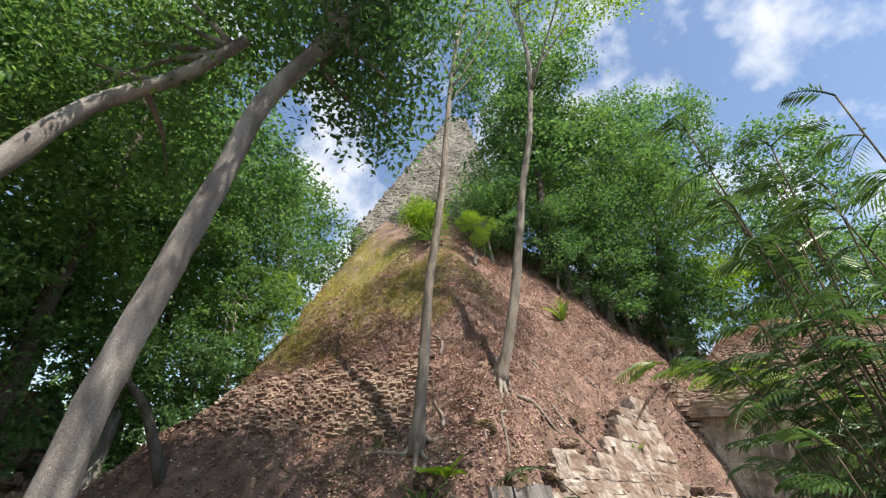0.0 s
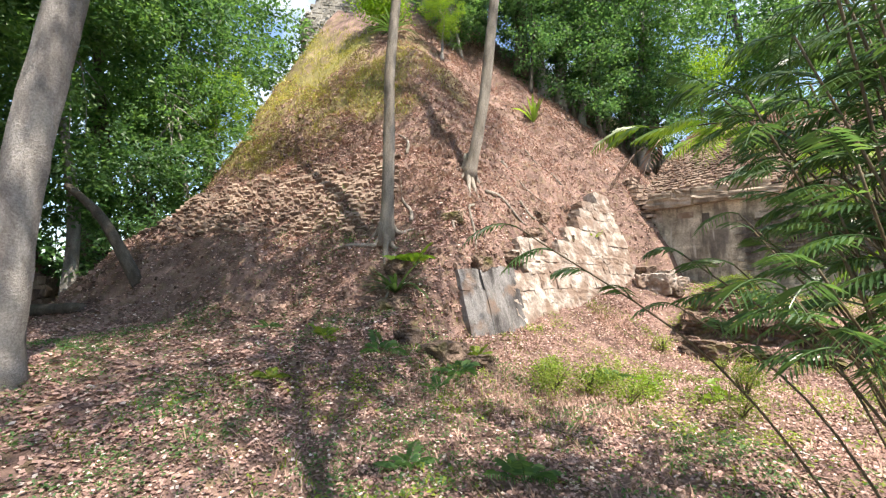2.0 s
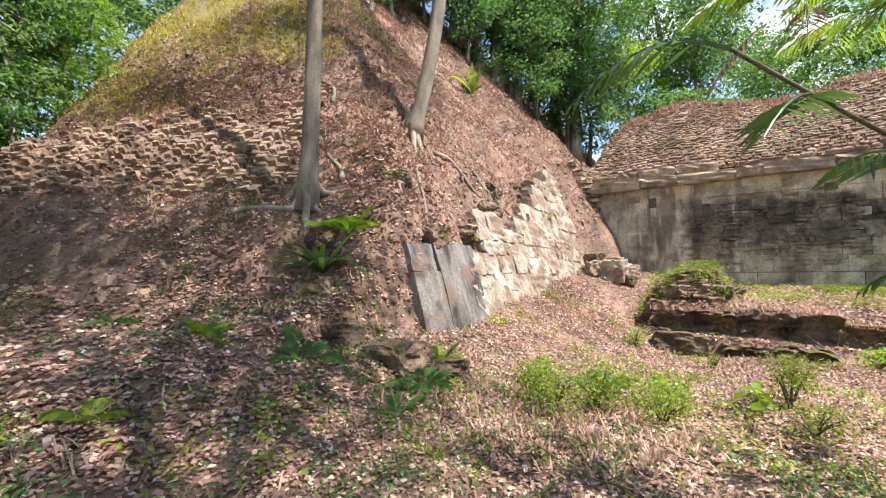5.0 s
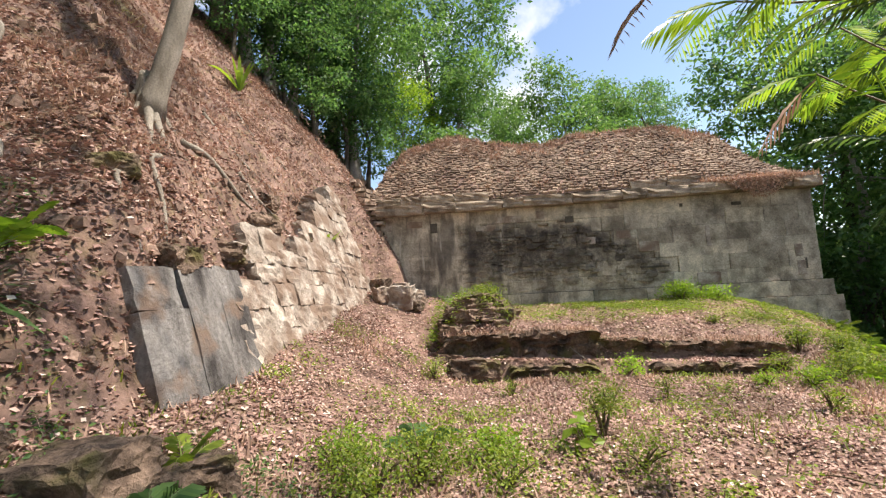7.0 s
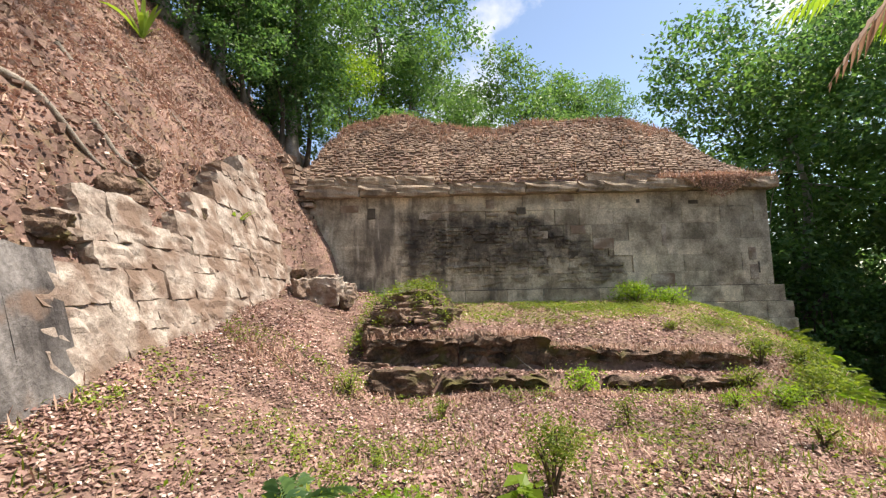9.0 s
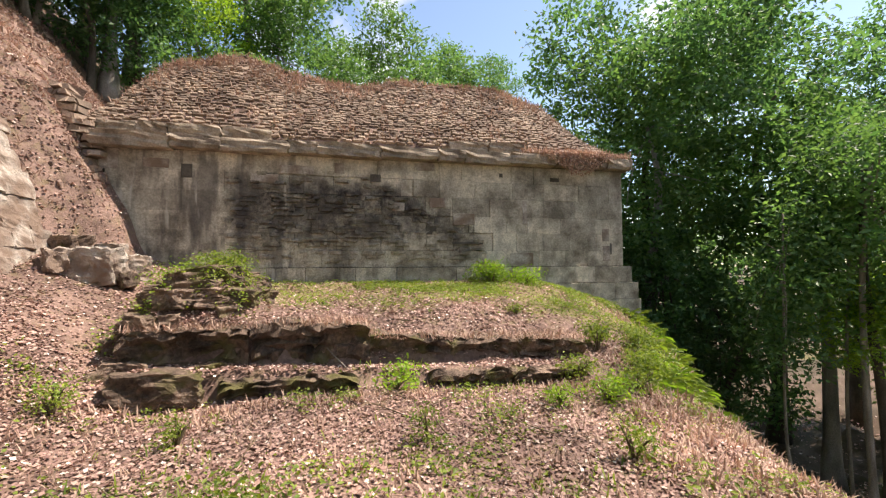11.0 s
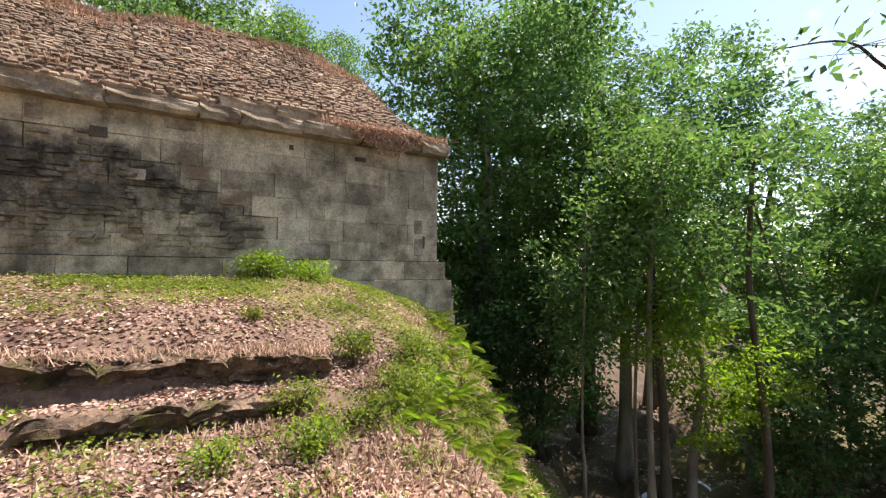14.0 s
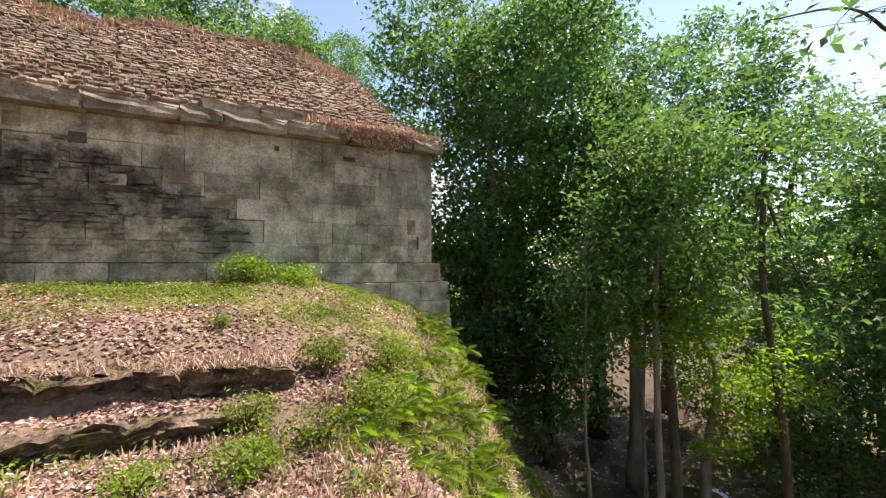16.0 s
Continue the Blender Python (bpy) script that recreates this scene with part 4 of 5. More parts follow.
# gnarled fig trees gripping the upper slope
for i, (x, y, lx, ly, h, r0) in enumerate(((-12.3, 18.0, -0.6, 0.4, 6.0, 0.3), (-11.7, 18.6, 0.5, 0.6, 6.5, 0.26), (-14.6, 14.2, -0.2, 0.5, 4.0, 0.14), (-11.2, 19.6, 0.6, 0.2, 6.0, 0.22))):
    zb = float(height(x, y)) - 0.2
    tree("fig_tree", [(x, y, zb), (x + 0.2 * lx, y + 0.1 * ly, zb + 0.3 * h), (x + lx, y + ly, zb + 0.65 * h), (x + 1.6 * lx, y + 1.5 * ly, zb + h)], r0, r0 * 0.45,
         [((x + 1.6 * lx, y + 1.5 * ly, zb + h + 0.8), 1.9, 0.8), ((x + 1.2, y + 0.4, zb + 0.8 * h), 1.5, 0.8), ((x - 1.2, y - 0.2, zb + 0.9 * h), 1.5, 0.8), ((x + 0.3, y - 0.9, zb + 0.75 * h), 1.2, 0.8)], 7000, 0.15, M_BARK_GREY, M_LEAF_DARK, 600 + i, "gnarled fig tree with snaking roots on the pyramid", limbs=8, roots=8, group="figs on the pyramid")

# the big leaning tree west of the path
tree("leaning_tree", [(-8.0, 0.02, float(height(-8.0, 0.02)) - 0.2), (-7.95, 0.12, 1.6), (-7.88, 0.2, 2.65), (-7.78, 0.34, 3.73), (-7.62, 0.54, 5.12), (-7.45, 0.76, 6.55), (-7.25, 0.98, 8.15), (-6.77, 1.63, 9.85), (-6.41, 2.09, 11.06), (-5.77, 2.81, 12.21)], 0.27, 0.15,
     [((-5.93, 2.65, 12.05), 1.97, 0.7), ((-7.41, 0.78, 12.68), 2.13, 0.7), ((-7.25, 3.04, 10.34), 1.56, 0.7), ((-5.15, 2.34, 13.3), 1.97, 0.6), ((-8.42, 2.03, 11.9), 1.8, 0.7), ((-6.24, 0.78, 13.61), 1.97, 0.6), ((-7.49, 3.59, 9.24), 1.07, 0.7), ((-3.9, 1.09, 13.22), 1.8, 0.5), ((-6.01, 2.65, 10.02), 1.23, 0.7), ((-5.54, 3.2, 9.09), 0.74, 0.7), ((-6.55, 2.03, 10.65), 1.31, 0.7)], 18000, 0.17, M_BARK_GREY, M_LEAF_DARK, 8, "large leaning grey-barked tree with a broad dark crown", limbs=10, clump=0.4)

# added tree, never in view: its crown shades the mound foot and path start
tree("unseen_shade_tree", [(5.2, 0.6, float(height(5.2, 0.6)) - 0.3), (5.0, 0.9, 4.0), (4.4, 1.5, 8.0), (3.4, 2.4, 12.0), (2.4, 3.2, 15.0)], 0.2, 0.1,
     [((3.0, 2.4, 15.5), 2.2, 0.6), ((1.0, 4.4, 17.0), 2.2, 0.55), ((5.0, 4.0, 16.0), 2.0, 0.6), ((-0.8, 2.8, 17.4), 2.2, 0.5), ((2.0, 0.6, 16.5), 2.2, 0.55), ((-0.2, 5.6, 17.6), 1.7, 0.5), ((2.4, 5.0, 15.6), 1.7, 0.5), ((1.4, 4.2, 14.6), 1.2, 0.5)], 9000, 0.2, M_BARK_GREY, M_LEAF, 18, "unseen tall tree added to shade the start of the path and the mound foot", limbs=9, clump=0.45)

tree("curved_tree", [(-8.3, -3.7, float(height(-8.3, -3.7)) - 0.2), (-8.5, -3.1, 3.0), (-8.75, -2.2, 5.9), (-8.9, -1.6, 7.7), (-8.5, -0.5, 9.0), (-8.0, 0.4, 10.4)], 0.24, 0.12,
     [((-9.2, -1.6, 9.4), 1.7, 0.7), ((-8.8, -0.6, 11.2), 2.0, 0.7), ((-10.2, -1.6, 12.2), 2.3, 0.7), ((-9.6, -3.2, 10.4), 2.0, 0.7), ((-11.4, -0.4, 9.0), 1.7, 0.7), ((-10.8, 0.2, 13.2), 2.2, 0.6)], 13000, 0.16, M_BARK_GREY, M_LEAF, 28, "curved grey-barked tree arching through green leaves", limbs=9, clump=0.4)
tree("bank_tree", [(7.6, 6.3, float(height(7.6, 6.3)) - 0.3), (7.4, 6.6, 0.5), (7.25, 7.0, 2.2), (6.75, 7.45, 2.85), (6.3, 8.0, 2.98), (5.8, 8.2, 3.22), (5.35, 8.6, 3.2)], 0.045, 0.005,
     [((5.6, 8.3, 3.1), 0.5, 0.5), ((6.4, 7.6, 3.2), 0.5, 0.5)], 160, 0.11, M_BARK_DARK, M_LEAF_DARK, 38, "thin bare branching sapling leaning over the bank", limbs=7, clump=0.25, sides=6, per=3)

zb = float(height(8.9, 14.1)) - 0.2
tree("understorey_tree", [(8.9, 14.1, zb), (8.8, 14.0, zb + 1.6), (8.75, 14.05, zb + 3.0), (8.7, 13.9, 2.4)], 0.06, 0.02,
     [((8.8, 13.9, 1.5), 0.75, 0.7), ((8.6, 13.8, 0.6), 0.85, 0.6), ((8.9, 14.1, -0.3), 0.8, 0.6), ((8.3, 13.6, -0.9), 0.6, 0.6), ((8.8, 13.9, 2.4), 0.5, 0.7)], 2600, 0.15, M_BARK, M_LEAF, 77, "young bright green understorey tree below the bank", limbs=8, clump=0.3, sides=7)
for i, (x, y, r0, bark, lx) in enumerate(((10.2, 13.2, 0.09, M_BARK, 0.2), (10.9, 13.3, 0.13, M_BARK_DARK, -0.3), (10.6, 13.9, 0.05, M_BARK, 0.4), (12.2, 11.6, 0.1, M_BARK_DARK, -0.5))):
    zb = float(height(x, y)) - 0.2
    tree("forest_sapling", [(x, y, zb), (x + 0.1 * lx, y + 0.1, zb + 3), (x + lx, y + 0.2, zb + 6.0), (x + 1.5 * lx, y, zb + 8.5)], r0, r0 * 0.5, [((x + 1.5 * lx, y, zb + 8.6), 1.3, 0.8), ((x + lx, y + 0.5, zb + 7.2), 0.9, 0.8), ((x + 0.5, y - 0.4, zb + 5.4), 0.6, 0.8)], 1700, 0.17, bark, M_LEAF, 400 + i, "slim straight forest sapling rising below the bank", limbs=5, sides=7)

# shared forest tree kinds, built at the origin


def forest_kind(name, h, spread, n, leaf, bark, foliage, seed, label, lumps=9, skirt=0.35, r0=0.22):
    r = random.Random(seed)
    path = [(0, 0, -0.3), (r.uniform(-0.2, 0.2), r.uniform(-0.2, 0.2), h * 0.3), (r.uniform(-0.5, 0.5), r.uniform(-0.5, 0.5), h * 0.6), (r.uniform(-0.6, 0.6), r.uniform(-0.6, 0.6), h * 0.8)]
    blobs = []
    for i in range(lumps):
        zz = h * (skirt + (1 - skirt) * (i + 0.5) / lumps)
        w = spread * (0.55 + 0.45 * math.sin(math.pi * min(1, max(0, (zz / h - skirt) / (1 - skirt)))))
        a = r.uniform(0, 6.28)
        q = w * r.uniform(0.2, 0.65)
        blobs.append(((math.cos(a) * q, math.sin(a) * q, zz), w * r.uniform(0.42, 0.62), 0.75))
    blobs.append(((path[-1][0], path[-1][1], h * 0.86), spread * 0.45, 0.9))
    return tree(name, path, r0, 0.04, blobs, n, leaf, bark, foliage, seed, label, limbs=7, sides=8, clump=spread * 0.08, per=40)


kinds = [
    forest_kind("forest_tree", 11, 3.4, 12500, 0.175, M_BARK_GREY, M_LEAF, 11, "tall green broadleaf tree in the dense forest"),
    forest_kind("forest_tree", 13, 3.8, 13000, 0.185, M_BARK_DARK, M_LEAF_DARK, 12, "tall dark-leaved forest tree with a ragged crown"),
    forest_kind("forest_tree", 9, 3.0, 9500, 0.155, M_BARK_GREY, M_LEAF_BRIGHT, 13, "sunlit yellow-green broadleaf tree at the forest edge"),
    forest_kind("understory_tree", 5.5, 2.6, 7500, 0.155, M_BARK_DARK, M_LEAF_DARK, 14, "low dark understory tree in deep shade", skirt=0.12, r0=0.1),
    forest_kind("understory_tree", 4.5, 2.0, 5500, 0.14, M_BARK_GREY, M_LEAF, 15, "bushy green understory tree", skirt=0.1, r0=0.08),
]
used = set()
SIZES = (1.0, 1.1, 0.7, 1.0, 1.0)


def plant(kind, x, y, scale=1.0, turn=0.0, z=None, group="forest"):
    z = float(height(x, y)) if z is None else z
    s = scale * SIZES[kind]
    m = Matrix.Translation((x, y, z)) @ Matrix.Rotation(turn, 4, "Z") @ Matrix.Scale(s, 4)
    if kind in used:
        first = kinds[kind].matrix_basis.to_scale().x
        ob = copy_thing(kinds[kind], m @ Matrix.Scale(1 / first, 4))
    else:
        used.add(kind)
        ob = kinds[kind]
        ob.matrix_basis = m
    ob["group"] = group
    return ob


rt = random.Random(77)
# forest east of the platform, down the bank
for k2, x, y, s in ((1, 12.0, 22.8, 1.2), (0, 9.8, 20.2, 1.3), (1, 13.8, 18.4, 1.12), (0, 12.6, 15.8, 1.0), (2, 11.8, 13.2, 1.0), (0, 16.5, 14.0, 0.62), (0, 17.0, 10.8, 0.84), (2, 16.8, 7.4, 0.85), (0, 19.5, 7.5, 0.86), (1, 21, 11, 0.84), (2, 18.5, 3.8, 0.9), (1, 22, 16, 0.95), (0, 26, 9, 1.08), (1, 26, 4, 0.95), (1, 16, 26, 1.3), (0, 9.5, 27, 0.8), (1, 20, 20, 1.1), (0, 22.5, 2.5, 0.95), (2, 24, 12.5, 1.2),
                    (3, 10.2, 17.0, 1.0), (3, 9.2, 18.8, 1.1), (3, 14.8, 11.6, 0.95), (4, 14.6, 13.2, 1.0), (3, 17.5, 5.8, 1.05), (3, 19.0, 9.2, 1.2), (3, 20.5, 5.0, 1.2), (3, 12.0, 19.0, 1.2), (3, 21.5, 13.0, 1.4), (3, 10.8, 21.5, 1.4), (3, 24, 6, 1.4), (3, 16.0, 9.4, 0.9)):
    plant(k2, x, y, s * (1.04 if y > 12 else 0.97) * rt.uniform(0.97, 1.08), rt.uniform(0, 6.28), group="forest east of the platform")
# forest behind the temple
for k2, x, y, s in ((0, -4.5, 27, 0.95), (2, -1.5, 25.5, 0.9), (0, 1.5, 28.5, 1.0), (2, -8.0, 26, 1.1), (1, -6.5, 30, 1.2), (0, 4.5, 31, 1.05), (1, 8, 33, 0.85), (4, -3.2, 24.2, 1.3), (4, -1.0, 23.8, 1.2), (4, 0.6, 24.5, 1.1), (4, -5.2, 24.0, 1.3), (2, 3, 36, 1.2), (0, -2, 36, 1.25), (1, -12, 30, 1.2), (0, -9.5, 22.5, 1.0), (1, -11.5, 25, 1.0)):
    plant(k2, x, y, s * 1.15, rt.uniform(0, 6.28), z=max(float(height(x, y)), 1.2) if y < 34 else 1.0, group="forest behind the temple")
# trees standing on the pyramid's upper slope
for k2, x, y, s in ((1, -12.6, 16.8, 1.25), (0, -12.0, 19.2, 1.3), (0, -13.4, 18.0, 1.35), (4, -14.0, 14.2, 0.9), (3, -12.0, 16.6, 0.9), (3, -11.2, 19.0, 1.0), (3, -13.6, 15.8, 0.9), (4, -10.8, 21.0, 1.0), (2, -10.6, 23.5, 0.8), (3, -10.2, 19.6, 1.0), (3, -9.6, 21.6, 1.1), (3, -9.2, 23.6, 1.2), (2, -13.4, 12.4, 0.45), (1, -14.5, 19.5, 0.8)):
    plant(k2, x, y, s, rt.uniform(0, 6.28), group="trees on the pyramid")
# forest west of the mound
for k2, x, y, s in ((1, -15.5, -1.5, 1.25),  (0, -18, 1.0, 1.0), (1, -20, -3, 1.2), (0, -16, -5, 1.15), (1, -22, 2, 1.2), (0, -13, -4.0, 1.1), (1, -25, -2, 1.4), (0, -24, 5, 1.3), (1, -11.5, -6.5, 1.2), (3, -17.5, 2.6, 1.0), (3, -19.5, 0, 1.2), (3, -16.5, -2.8, 1.3), (3, -21, 3.6, 1.3), (3, -14.2, -3.0, 1.1), (4, -18.2, 4.3, 1.2), (0, -27, 7, 1.5), (1, -29, 2, 1.5), (3, -23, -5, 1.5), (2, -20, 5.5, 0.8)):
    plant(k2, x, y, s, rt.uniform(0, 6.28), group="forest west of the mound")
# unseen trees added behind the walk's start to cast shade
for k2, x, y, s in ((1, 0, -9, 1.3), (1, 9, -2, 1.2)):
    plant(k2, x, y, s, rt.uniform(0, 6.28), group="forest behind the path")
for i, kd in enumerate(kinds):
    assert i in used

# distant woods all round, closing the horizon
rf = np.random.default_rng(91)
k = 26000
az = rf.uniform(0, 2 * np.pi, k)
rr = rf.uniform(46, 62, k)
top = 7.0 + 5.0 * fbm(az * 9, az * 0, 1.0, 3, 92) + 3.0 * fbm(az * 40, az * 0, 1.0, 2, 93)
c = np.stack([rr * np.cos(az), rr * np.sin(az) + 8, -4.5 + (top + 4.5) * rf.uniform(0, 1, k) ** 0.8], -1)
v, f = leaves(c, 1.1, rf, width=1.6)
tagged(new("far_woods", mesh("far_woods", v, f, M_LEAF)), "hazy green woods in the distance", "woods", kind="stuff")

# ---- palms, ferns, shrubs ----


def frond_geo(base, heading, length, rise, droop, pairs, leaflet, rng, width=0.1, fold=0.35):
    """One feathered leaf: an arching midrib with leaflets along both sides."""
    t = np.linspace(0, 1, 9)
    h = np.array([math.cos(heading), math.sin(heading), 0.0])
    pts = np.array(base)[None] + length * (t * math.cos(rise))[:, None] * h[None] + np.array([0, 0, 1.0])[None] * (length * (t * math.sin(rise) - droop * t * t))[:, None]
    v0, f0 = tube(pts, np.linspace(0.012, 0.003, 9) * max(0.6, length), 4)
    V, F = [], []
    side = np.array([-h[1], h[0], 0.0])
    for i in range(pairs):
        s = 0.16 + 0.84 * (i + 0.5) / pairs
        j = min(7, int(s * 8))
        p = pts[j] + (pts[j + 1] - pts[j]) * (s * 8 - j)
        d = pts[j + 1] - pts[j]
        d = d / np.linalg.norm(d)
        ll = leaflet * (math.sin(math.pi * (0.15 + 0.8 * s)) ** 0.7) * rng.uniform(0.85, 1.1)
        for q in (-1, 1):
            a = d * 0.62 + q * side * 0.8 + np.array([0, 0, -fold + rng.uniform(-0.15, 0.15)])
            a = a / np.linalg.norm(a)
            w = np.cross(a, side * q + np.array([0, 0, 0.4]))
            w = w / np.linalg.norm(w) * ll * width
            tip = p + a * ll + np.array([0, 0, -0.12 * ll])
            mid = p + a * ll * 0.5
            o = len(V)
            V += [p, mid + w, tip, mid - w]
            F.append((o, o + 1, o + 2, o + 3))
    return join((v0, f0), (np.array(V), F))


def palm(name, base, canes, label, mat, seed, fronds=5, size=0.42, leaflet=0.15, pairs=12, group="", slim=0.065):
    """A clump of thin canes, each with feathered leaves at its tip."""
    r = np.random.default_rng(seed)
    t = thing(name, base, label, "palm", group)
    for path, m in canes:
        pts = spline(path, 5)
        v, f = tube(pts, np.linspace(0.010, 0.006, len(pts)), 6)
        part("cane", mesh("cane", v, f, M_CANE, True), t)
        tip = pts[-1]
        head = math.atan2(pts[-1][1] - pts[-4][1], pts[-1][0] - pts[-4][0])
        for i in range(fronds + (4 if tip[2] > 2.3 else -1)):
            a = head + r.uniform(-1.9, 1.9) if i else head
            at = pts[-1 - (i % 6)]
            v, f = frond_geo(at, a, size * r.uniform(0.75, 1.25), r.uniform(0.1, 0.8), r.uniform(0.3, 0.75), pairs, leaflet * r.uniform(0.85, 1.15), r, slim)
            part("frond", mesh("frond", v, f, m or mat), t)
    return t


rp = random.Random(9)
canes = [([(-0.6, 4.0, -0.5), (-1.4, 3.65, 0.8), (-2.5, 3.08, 1.75)], None)]
for i in range(60):
    a = rp.uniform(0, 6.28)
    b = (-0.05 + 0.4 * math.cos(a), 4.1 + 0.4 * math.sin(a), -0.5)
    hh = rp.uniform(1.1, 2.7) if i < 36 else rp.uniform(2.3, 4.3)
    q = rp.uniform(0.5, 1.7) if i < 36 else rp.uniform(0.2, 0.9)
    a2 = rp.uniform(2.3, 4.5)
    tip = [b[0] + q * math.cos(a2), b[1] + q * math.sin(a2) * 0.9, hh]
    tip[0], tip[1] = max(tip[0], -1.75 if i < 32 else -0.9), min(max(tip[1], 2.5), 5.0)
    canes.append(([b, ((b[0] * 0.55 + tip[0] * 0.45), (b[1] * 0.55 + tip[1] * 0.45), hh * 0.52), tuple(tip)], None))
palm("palm_clump", (-0.4, 4.0, -0.42), canes, "dense clump of thin-caned dark green feather palms", M_PALM, 4, fronds=5, size=0.42, leaflet=0.155, pairs=11, slim=0.055)
canes = [([(-0.2, 5.0, -0.5), (-0.4, 5.5, 1.6), (-0.95, 6.05, 2.6)], None), ([(-0.1, 5.0, -0.5), (0.0, 5.7, 1.8), (-0.35, 6.55, 3.2)], None), ([(0.0, 4.9, -0.5), (-0.8, 4.95, 2.3), (-2.2, 4.85, 2.85)], None), ([(0.0, 5.0, -0.5), (-0.7, 5.1, 2.2), (-1.8, 5.4, 2.8)], None)]
palm("young_palm", (-0.1, 5.0, -0.42), canes, "young feather palm with arching leaves in a sunlit yellow-green", M_PALM_LIT, 6, fronds=6, size=0.55, leaflet=0.19, pairs=15)
gz = float(height(3.9, 6.2))
canes = [([(3.9, 6.2, gz - 0.1), (3.7, 6.4, 1.5), (3.2, 6.9, 3.2)], None), ([(3.9, 6.1, gz - 0.1), (4.0, 6.6, 2.0), (4.3, 7.4, 3.6)], None), ([(4.0, 6.2, gz - 0.1), (4.3, 6.0, 1.0), (4.6, 6.2, 2.6)], None)]
palm("bank_palm", (3.9, 6.2, gz), canes, "slender feather palm leaning out from the bank", M_PALM_LIT, 16, fronds=5, size=0.6, leaflet=0.2, pairs=15)
dead = thing("dead_frond", (3.2, 6.9, 3.2), "dead orange palm leaf hanging down", "leaf")
v, f = frond_geo((3.15, 6.95, 3.2), 2.2, 0.8, 0.1, 1.0, 12, 0.2, np.random.default_rng(3))
part("leaflets", mesh("leaflets", v, f, leaf_material("dead_leaf_orange", (0.30, 0.11, 0.03), (0.42, 0.18, 0.05), 0.7, 0.4)), dead)

for x, y, z, a in ((-2.35, 5.05, 2.72, 3.6), (-2.15, 5.0, 2.75, 4.6), (-1.15, 5.8, 2.45, 2.4)):
    hung = thing("dead_frond", (x, y, z), "dead brown palm leaf hanging from its cane", "leaf", "dead palm leaves")
    v, f = frond_geo((x, y, z), a, 0.42, -0.5, 0.55, 10, 0.16, np.random.default_rng(int(a * 10)), 0.06)
    part("frond", mesh("frond", v, f, M_DRY), hung)



def fern(name, at, n, size, mat, seed, label, group="", up=0.9, category="fern"):
    r = np.random.default_rng(seed)
    t = thing(name, at, label, category, group)
    for i in range(n):
        v, f = frond_geo(at, 2 * math.pi * i / n + r.uniform(-0.3, 0.3), size * r.uniform(0.7, 1.2), up * r.uniform(0.6, 1.2), r.uniform(0.25, 0.6), 12, size * 0.3, r, 0.16, 0.1)
        part("frond", mesh("frond", v, f, mat), t)
    return t


def strap_plant(name, at, n, size, width, mat, seed, label, up=1.0, category="plant"):
    """A rosette of long strap leaves."""
    r = np.random.default_rng(seed)
    t = thing(name, at, label, category)
    for i in range(n):
        a = 2 * math.pi * i / n + r.uniform(-0.4, 0.4)
        L, el, dr = size * r.uniform(0.7, 1.2), up * r.uniform(0.6, 1.15), r.uniform(0.2, 0.7)
        h = np.array([math.cos(a), math.sin(a), 0])
        sd = np.array([-h[1], h[0], 0])
        V = []
        for s in np.linspace(0, 1, 6):
            p = np.array(at) + L * s * math.cos(el) * h + np.array([0, 0, L * (s * math.sin(el) - dr * s * s)])
            w = width * (1 - s) ** 0.6 * (0.5 + s) if s < 1 else 0.002
            V += [p + sd * w, p - sd * w - np.array([0, 0, 0.3 * w])]
        part("leaf", mesh("leaf", np.array(V), [(2 * k3, 2 * k3 + 1, 2 * k3 + 3, 2 * k3 + 2) for k3 in range(5)], mat), t)
    return t


def shrub(name, at, w, h, n, leaf, mat, seed, label, group=""):
    r = np.random.default_rng(seed)
    t = thing(name, at, label, "shrub", group)
    for i in range(6):
        a, q = r.uniform(0, 6.28), r.uniform(0.2, 0.8) * w
        e = np.array(at) + np.array([math.cos(a) * q, math.sin(a) * q, h * r.uniform(0.6, 0.95)])
        v, f = tube(spline([at, (np.array(at) + e) / 2 + np.array([0, 0, 0.1 * h]), e], 3), np.linspace(0.012, 0.003, 7) * (1 + h), 5)
        part("stem", mesh("stem", v, f, M_CANE, True), t)
    blobs = [((at[0] + r.uniform(-0.5, 0.5) * w, at[1] + r.uniform(-0.5, 0.5) * w, at[2] + h * r.uniform(0.35, 0.85)), w * r.uniform(0.45, 0.7), 0.8) for _ in range(5)]
    part("foliage", crown_mesh("foliage", blobs, n, leaf, mat, seed + 1, clump=w * 0.24, per=8), t)
    return t


strap_plant("bromeliad", (-10.77, 15.03, float(height(-10.77, 15.03))), 13, 1.5, 0.085, M_PALM_LIT, 3, "yellow-green strap-leaved plant growing on the pyramid slope", up=1.42)
strap_plant("bromeliad", on_ground(-7.15, 12.7, 0.0), 12, 0.7, 0.06, M_PALM_LIT, 5, "yellowish strap-leaved plant at the top of the pale wall", up=1.1)
strap_plant("strap_leaf_plant", on_ground(-7.15, 5.35, 0.0), 36, 1.0, 0.05, M_PALM, 7, "dark green strap-leaved clump below the slender tree", up=0.9)
fern("fern", on_ground(-7.1, 5.75, 0.1), 9, 0.7, M_LEAF_BRIGHT, 8, "bright fern on the mound below the tree roots")
